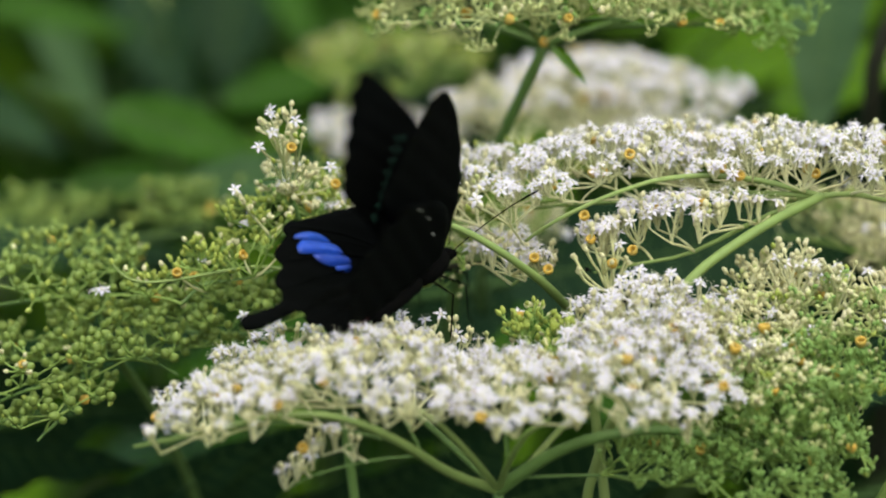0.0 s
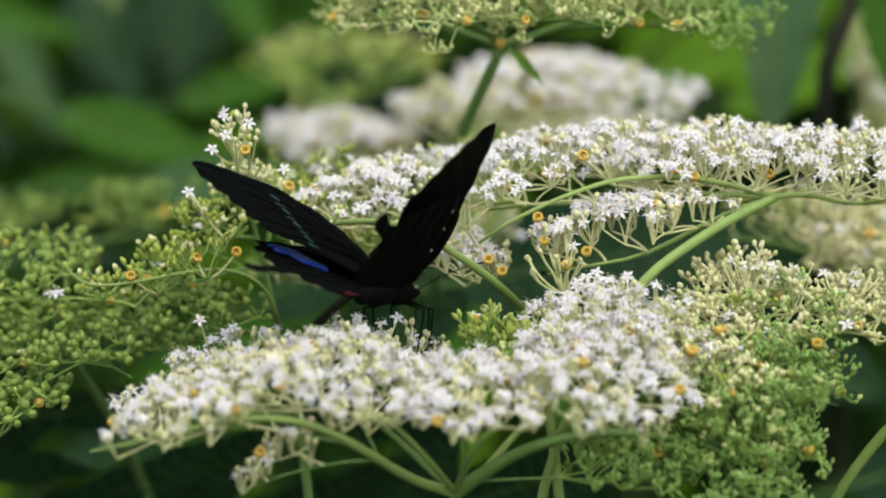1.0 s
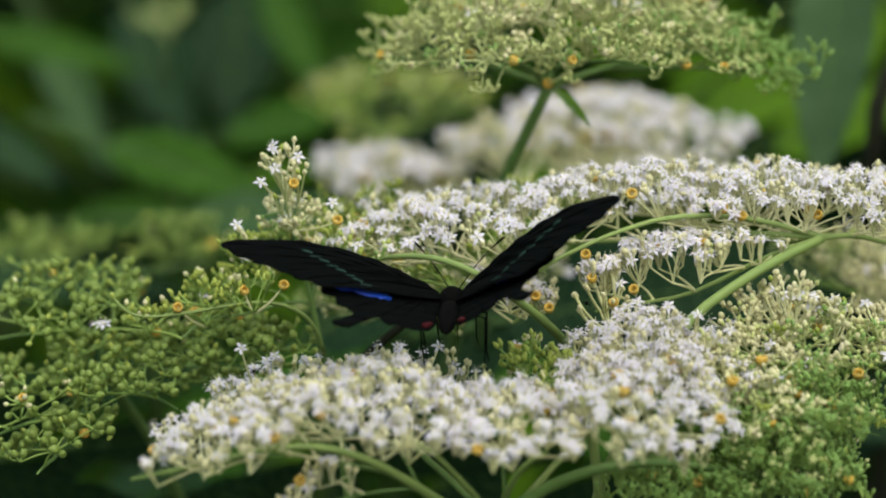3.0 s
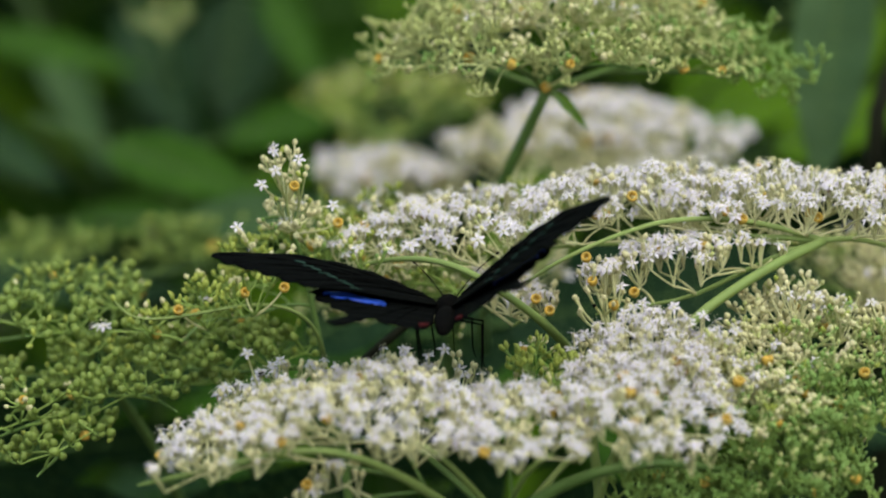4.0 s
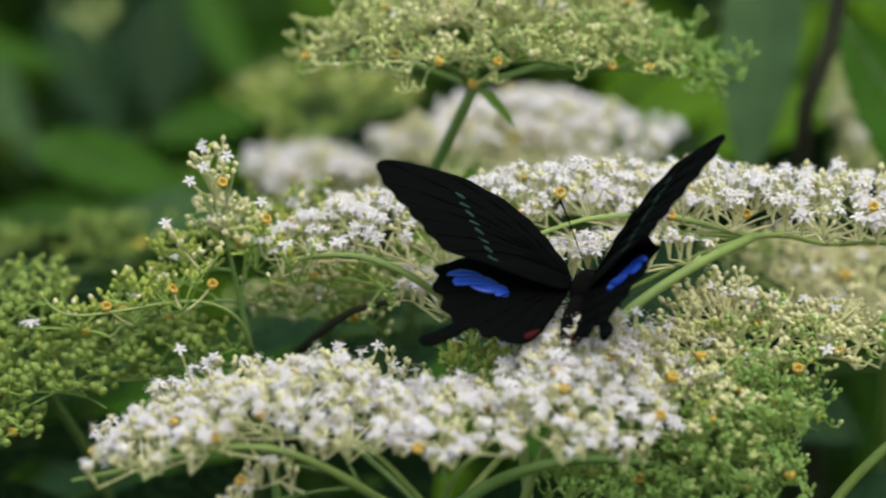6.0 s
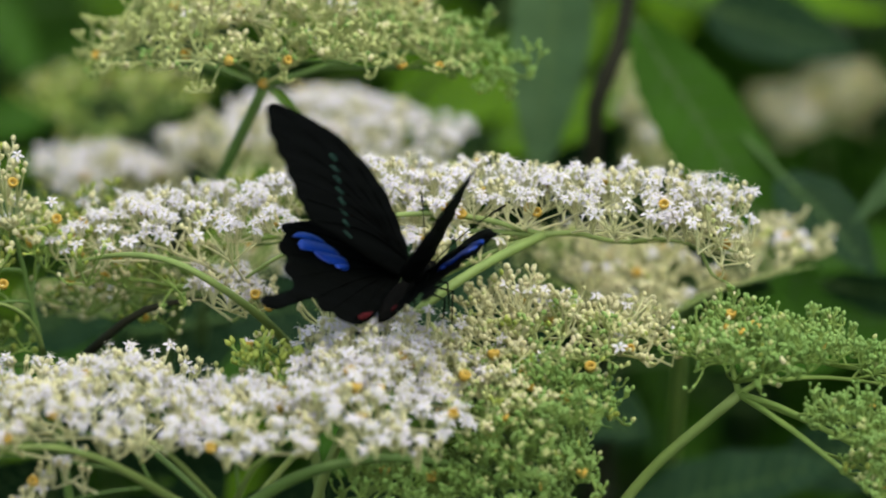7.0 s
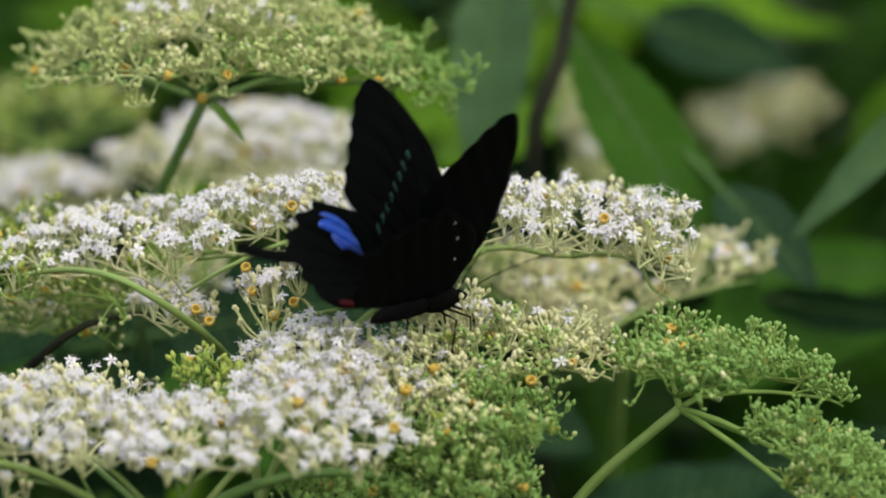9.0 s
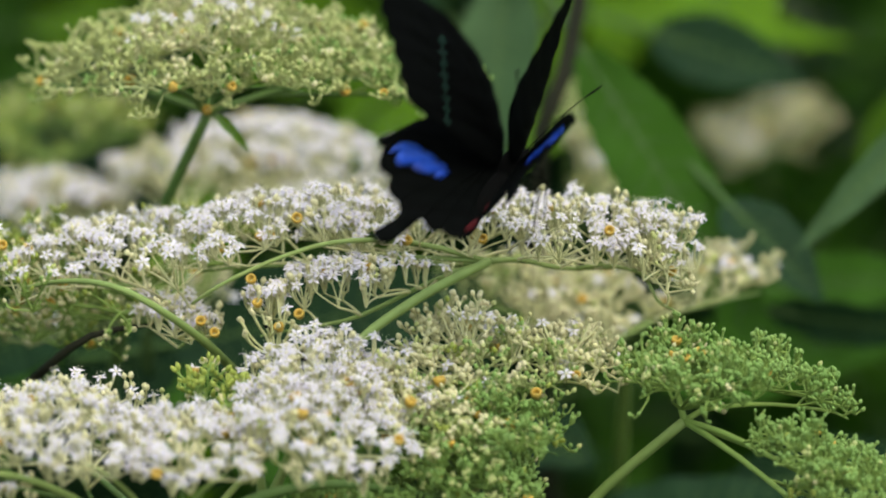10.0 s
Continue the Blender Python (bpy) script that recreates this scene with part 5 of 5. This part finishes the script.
# ---- what moves ----
def motions():
    def sway(thing, rows):
        o = thing.matrix_basis.translation.copy()
        turn = thing.matrix_basis.to_3x3().to_4x4()
        walk(thing, [(t, Matrix.Translation(o + RIGHT * (a * UNIT) - UPWARD * (b * UNIT)) @ pose(0, 0, 0, 0, r, 0) @ turn) for t, a, b, r in rows])

    def deep(t):
        # it settles behind the front flowers on its second stop
        return 0.003 * min(1.0, max(0.0, (t - 6.6) / 1.4)) * min(1.0, max(0.0, (10.0 - t) / 0.4))

    def body(rows):
        return [(t, Matrix.Translation(spot(u, v, deep(t))) @ pose(0, 0, 0, rx, ry, rz)) for t, u, v, rx, ry, rz, *_ in rows]

    def wing(rows, thing, side, lift, sweep):
        # lift about the body's axis, then sweep back in the wing's own plane
        o = thing.location.copy()
        return [(r[0], Matrix.Translation(o) @ pose(0, 0, 0, side * r[lift]) @ pose(0, 0, 0, 0, 0, side * r[sweep])) for r in rows]

    # wind in the flower heads: seconds, shift right, shift down, lean
    breeze = [(0, -2, 0, 0), (1, 2, 3, 0), (1.5, -11, -9, -0.3), (2.0, 0, -5, -0.5), (2.5, -6, -9, -0.4), (4.0, 8, -10, -1.2), (4.5, 16, -11, -1.2), (5.2, 17, -11, -1.2),
              (6.5, 18, -11, -1.2), (7.5, 20, -11, -1.2), (10, 20, -11, -1.2)]
    for thing in (front, *beetles):
        sway(thing, breeze)
    sway(top, [(0, 0, -3, 0), (1, 7, -3, 0), (2, 6, 0, 0), (2.7, 2, 2, 0), (4, -4, 5, 0), (4.5, -10, 3, 0), (5.2, -6, 5, 0), (6.5, -6, 6, 0), (10, -9, 6, 0)])

    # the butterfly: seconds, place, turn of the body, lift of left and right forewing, left and right hindwing,
    # sweep of left and right forewing, left and right hindwing
    def flight(rows):
        walk(fly, body(rows))
        walk(wings["left"][0], wing(rows, wings["left"][0], 1, 6, 10))
        walk(wings["right"][0], wing(rows, wings["right"][0], -1, 7, 11))
        walk(wings["left"][1], wing(rows, wings["left"][1], 1, 8, 12))
        walk(wings["right"][1], wing(rows, wings["right"][1], -1, 9, 13))

    flight([
        (0, 758, 480, 11.4, -24.1, 49.1, 86.8, 79.3, 36.9, 72.2, 12.4, 9.7, 11.3, 2),
        (0.1, 756, 498, 8.6, -18.8, 63.6, 64.4, 76.8, 38.5, 59.6, 26.3, 24.1, 11.2, 2),
        (0.2, 738, 484, 7.7, -15.4, 65.5, 90, 70.2, 54.2, 46.9, 30.1, 28.6, 11.1, 2),
        (0.3, 783, 424, -0.7, -3.3, 81.5, 70.5, 64.6, 35.8, 59.3, 46.9, 46, 11, 2),
        (0.4, 788, 442, 1.1, 6.2, 76.6, 84.1, 74.1, 38.4, 67.6, 30.8, 30.5, 11, 2),
        (0.5, 787, 488, -0.1, 6, 68.2, 64.7, 65.5, 33.1, 59, 30.6, 30.9, 10.9, 2),
        (0.6, 764, 525, 0.4, 2.2, 69.1, 62.2, 67.4, 43.4, 63.4, 21.9, 21.2, 11.6, 2),
        (0.7, 765, 544, 0.6, 7.6, 66.9, 49.6, 58.4, 37.8, 53.8, 27.2, 25.4, 12.4, 2),
        (0.8, 772, 548, 0.2, 8.3, 65.6, 44.1, 54.3, 35.2, 49.2, 28.5, 25.7, 13.1, 2),
        (0.9, 768, 549, -0.1, 9.9, 66.7, 40.5, 54.2, 31.6, 48.6, 33.8, 30, 13.9, 2),
        (1, 783, 517, -0.8, 6.3, 64.8, 38, 53.1, 22.9, 47, 35.1, 30.2, 14.6, 2),
        (1.1, 767, 528, -0.4, 4.1, 66.1, 37.8, 53.4, 29.5, 48.5, 29.6, 28.4, 16.6, 2),
        (1.2, 723, 533, 0, -6.2, 60.4, 70.7, 62.8, 58.1, 58.9, 26.2, 28.5, 18.6, 2),
        (1.3, 760, 505, -3.6, 1.3, 57.5, 65.6, 75.1, 29.7, 67.4, 17.7, 23.7, 20.6, 2),
        (1.4, 780, 482, -3.4, -0.7, 52.1, 63.4, 67.5, 31.3, 62.8, 16.2, 25.8, 22.6, 2),
        (1.5, 845, 465, -8.2, 12.5, 42.3, 58.3, 65.8, 26.8, 59.3, 11.8, 25, 24.6, 2),
        (1.6, 821, 508, -12.4, 20.7, 48.5, 64.6, 84.5, 33.8, 77.9, 11.2, 19.7, 22.9, 2),
        (1.7, 806, 512, -8.1, 16, 67.1, 56, 67.1, 35.8, 61.5, 20.6, 24.4, 21.1, 2),
        (1.8, 807, 504, -5.9, 4.3, 55.3, 59.3, 66.8, 39.8, 60.1, 22, 21, 19.4, 2),
        (1.9, 822, 515, -4.6, 6.9, 53.5, 50.7, 58.4, 39.7, 53.7, 25.4, 19.7, 17.7, 2),
        (2, 829, 489, -5.6, 6.4, 60.3, 51, 46.1, 28.7, 40.3, 37.8, 27.4, 15.9, 2),
        (2.1, 800, 491, -3.5, -3.6, 65.7, 69.7, 55.5, 48.7, 49.7, 27.6, 21.3, 13.7, 2),
        (2.2, 785, 499, -3.9, -10.4, 69.4, 56.4, 68.9, 35.6, 60.1, 19.3, 17.3, 11.5, 2),
        (2.3, 762, 522, -4.4, -9.4, 75.8, 53.1, 64.3, 41.5, 58.5, 17, 19.2, 9.3, 2),
        (2.4, 791, 510, -4.7, -4.2, 76.9, 41.9, 53.7, 35.5, 48, 19.8, 26.1, 7.1, 2),
        (2.5, 818, 477, -6.6, -8.7, 77.1, 33.6, 43.1, 23.4, 37.4, 17.5, 28.1, 4.9, 2),
        (2.6, 805, 473, -4.2, -7.9, 80.4, 27.8, 45.2, 23.4, 36.8, 20.9, 31.3, 4.8, 2),
        (2.7, 796, 472, -3.4, -7.4, 83.5, 23.9, 42.3, 21.3, 34.2, 23.3, 33.5, 4.8, 2),
        (3.8, 804, 472, -5.1, -5.5, 87.3, 22, 32.6, 18, 26.6, 17.7, 30, 4.3, 2),
        (3.9, 796, 475, -5.2, -4, 87.4, 20.2, 33.7, 16, 27.7, 18.1, 34, 4.3, 2),
        (4, 790, 480, -4.4, -3, 86.4, 20.3, 36.5, 16, 30.5, 17.5, 36, 4.2, 2),
        (4.1, 785, 470, -3.8, -6, 85.6, 25.5, 49.5, 20.1, 43.5, 18.8, 26.1, 4, 5.7),
        (4.2, 778, 476, -0.8, -10.1, 82.6, 71.7, 76.1, 51.2, 64.3, 1.1, 7.6, 3.8, 9.3),
        (4.3, 832, 450, -4, -13.5, 86.4, 81.9, 84.8, 45.3, 48.4, 7.5, 13.2, 3.6, 13),
        (4.4, 842, 455, -2, -19.4, 67, 79.1, 80.4, 44.4, 59.5, 8.8, 13.8, 3.4, 16.6),
        (4.5, 857, 467, 6, -15.8, 68.1, 60.4, 77.1, 26.6, 49.6, 20.1, 24.4, 3.2, 20.3),
        (4.6, 867, 505, -0.1, -12, 71.8, 46.7, 65.3, 33.7, 47.7, 14.6, 18, 5, 16.6),
        (4.7, 852, 511, -2.2, -11.6, 68, 41, 59.6, 33.8, 44.7, 23.1, 25.6, 6.8, 13),
        (4.8, 870, 503, -2.1, -8.4, 70.2, 28.3, 46.8, 25.9, 35.7, 26.6, 28.1, 8.6, 9.3),
        (5, 877, 473, -4.1, -7.1, 63.7, 22.9, 39.2, 11.1, 33.7, 28.6, 28.3, 12.2, 2),
        (5.2, 885, 479, -4.8, -9.1, 62.4, 27.3, 40.4, 16.7, 36.5, 29.2, 28.5, 9.2, 2.5),
        (5.75, 1049, 429, -1.8, -21.3, 71.2, 39.7, 48.8, 21.9, 41.1, 18.6, 16.8, 1.1, 4), (6.3, 1213, 480, 1.1, -25.5, 80, 52.1, 57.1, 27.2, 45.7, 8, 5.1, -7, 5.4),
        (6.4, 1212, 426, 3.3, -30.4, 79.5, 96.3, 87.7, 32.5, 50.1, 12.8, 9.7, -8.4, 5.7),
        (6.5, 1241, 430, -9.6, -24.8, 83.5, 70.5, 64.3, 29.8, 49.4, 19.6, 16.3, -9.9, 6),
        (6.6, 1207, 434, -5.6, -21.4, 78.6, 68.6, 53.5, 45.5, 46, 13.9, 12.3, -4.4, 3.8),
        (6.7, 1200, 446, -1.7, -18.7, 76.1, 59.8, 50.8, 48.2, 41.7, 13.3, 13.3, 1.2, 1.7),
        (6.8, 1208, 431, 2, -18.4, 67.7, 69.9, 51, 59.9, 39.3, 22.6, 24.3, 6.8, -0.4),
        (6.9, 1221, 429, 5, -17.1, 61.2, 71.1, 53.2, 52.6, 36.9, 25, 28.4, 12.3, -2.6),
        (7, 1230, 432, 4, -16, 65, 62, 60, 36, 37, 24, 37, 8, -2),
        (7.1, 1210, 460, 6, -12.8, 62, 52.2, 57.9, 39.6, 37.1, 9.6, 12.3, 14.8, -3.8),
        (7.2, 1212, 461, 3.3, -14, 60.1, 88.2, 68.3, 57.8, 18.7, 10.9, 11.2, 11.8, -2.9),
        (7.3, 1234, 480, 2.4, -14.9, 66.7, 89.1, 45.7, 59.1, 29.4, 31.2, 29.2, 8.7, -2),
        (7.4, 1262, 478, 4.2, -10.7, 61.3, 47.1, 40.2, 42.4, 33, 12.5, 8.1, 5.7, -1.1),
        (7.5, 1273, 470, 8.1, -16.9, 61.2, 57.1, 51.6, 37.7, 41.7, 17.8, 11.1, 2.6, -0.2),
        (7.6, 1264, 475, 3.5, -13.2, 63.6, 52.9, 44.8, 46.2, 35.9, 8.7, 1.9, 3, 0.3),
        (7.7, 1254, 460, 0.8, -20.2, 63.4, 53.6, 50.1, 34.7, 33.2, 13.5, 6.7, 3.3, 0.7),
        (7.8, 1292, 418, -2.6, -28.4, 49.6, 78.4, 59.4, 37.2, 37.4, 23.4, 16.5, 3.7, 1.1),
        (7.9, 1287, 425, -7.8, -21.2, 53.5, 85.2, 79.6, 38.8, 52.6, 14.2, 7.2, 4, 1.6),
        (8, 1299, 433, -5.8, -19.1, 44.7, 100, 81.9, 37.3, 52.9, 24.1, 17, 4.4, 2),
        (8.1, 1325, 425, -9.9, -21.9, 46.3, 80.7, 69.8, 50.2, 48.5, 17.7, 10.9, 4.2, 2),
        (8.2, 1321, 420, -11.4, -18.4, 47.9, 93.5, 69.7, 53.1, 53.2, 22.3, 15.7, 4.1, 2),
        (8.3, 1311, 408, -6.7, -16.3, 45.2, 97.3, 74.5, 44, 53, 24.9, 18.6, 3.9, 2),
        (8.4, 1312, 415, -0.8, -18.8, 44.9, 92.1, 85.4, 30.9, 52, 25.5, 19.4, 1.7, 0),
        (8.5, 1337, 432, 8.9, -20.3, 47.2, 80.3, 95.1, 20.9, 49, 23.4, 17.3, -5.1, -4),
        (8.6, 1350, 431, 9.8, -15, 43.2, 94, 93.4, 36.5, 58, 13.4, 6.6, 0.5, 0),
        (8.7, 1347, 438, 4.1, -10.6, 39.3, 92.1, 81.4, 39.2, 66, 14.7, 6.9, 3.4, 2),
        (8.8, 1341, 453, 0.5, -16.3, 38.7, 91.2, 80.4, 43.9, 60.4, 15, 6.3, 3.4, 2),
        (8.9, 1350, 476, 0.4, -14.4, 37.9, 72.3, 61.5, 50.6, 59.8, 12.3, 2.6, 3.3, 2),
        (9, 1370, 445, 0.3, -4, 44.8, 89.4, 59.5, 48.3, 53.2, 22.6, 12, 3.3, 2),
        (9.1, 1353, 476, -0.3, 2.4, 44.7, 79.2, 58.3, 62, 53.8, 17.5, 7.2, 4.9, 2),
        (9.2, 1340, 487, -0.6, 2.1, 42.7, 77, 62.1, 63.7, 57.5, 19.5, 9.4, 6.5, 2),
        (9.3, 1333, 474, -2.1, 2.8, 46.3, 93.8, 70.9, 68.4, 65.2, 23.4, 13.5, 8.2, 2),
        (9.4, 1331, 467, -3.3, 3.5, 46.1, 84.6, 56.7, 57.2, 50.9, 27.4, 17.7, 9.8, 2),
        (9.5, 1354, 437, -2.5, 0.1, 45.9, 65.4, 50.5, 35.9, 44.5, 33.3, 23.9, 11.4, 2),
        (9.6, 1386, 428, -2.2, 2.1, 40.8, 47.7, 33.9, 26.6, 28.6, 36, 26.9, 12.3, 1.1),
        (9.7, 1382, 424, -0.7, -0.5, 37.4, 38.9, 29.3, 23.2, 24.7, 34.7, 25.8, 13.1, 0.1),
        (9.8, 1380, 406, -2.2, -4.4, 37.8, 89.2, 67.6, 40.9, 60.7, 29.4, 20.7, 13.9, -0.8),
        (9.9, 1437, 318, 3.4, -14, 50.3, 10.5, 8, 7.6, 7.8, 23.1, 14.7, 14.8, -1.8),
        (9.967, 1480, 215, 8.4, -23.2, 63.5, 58.7, 68.3, 27, 42.5, 17.2, 8.9, 15.3, -2.4),
        (10, 1494, 190, 8.9, -23.6, 62.7, 64.8, 75.4, 33.2, 48.9, 16.8, 8.6, 15.6, -2.7),
    ])


motions()
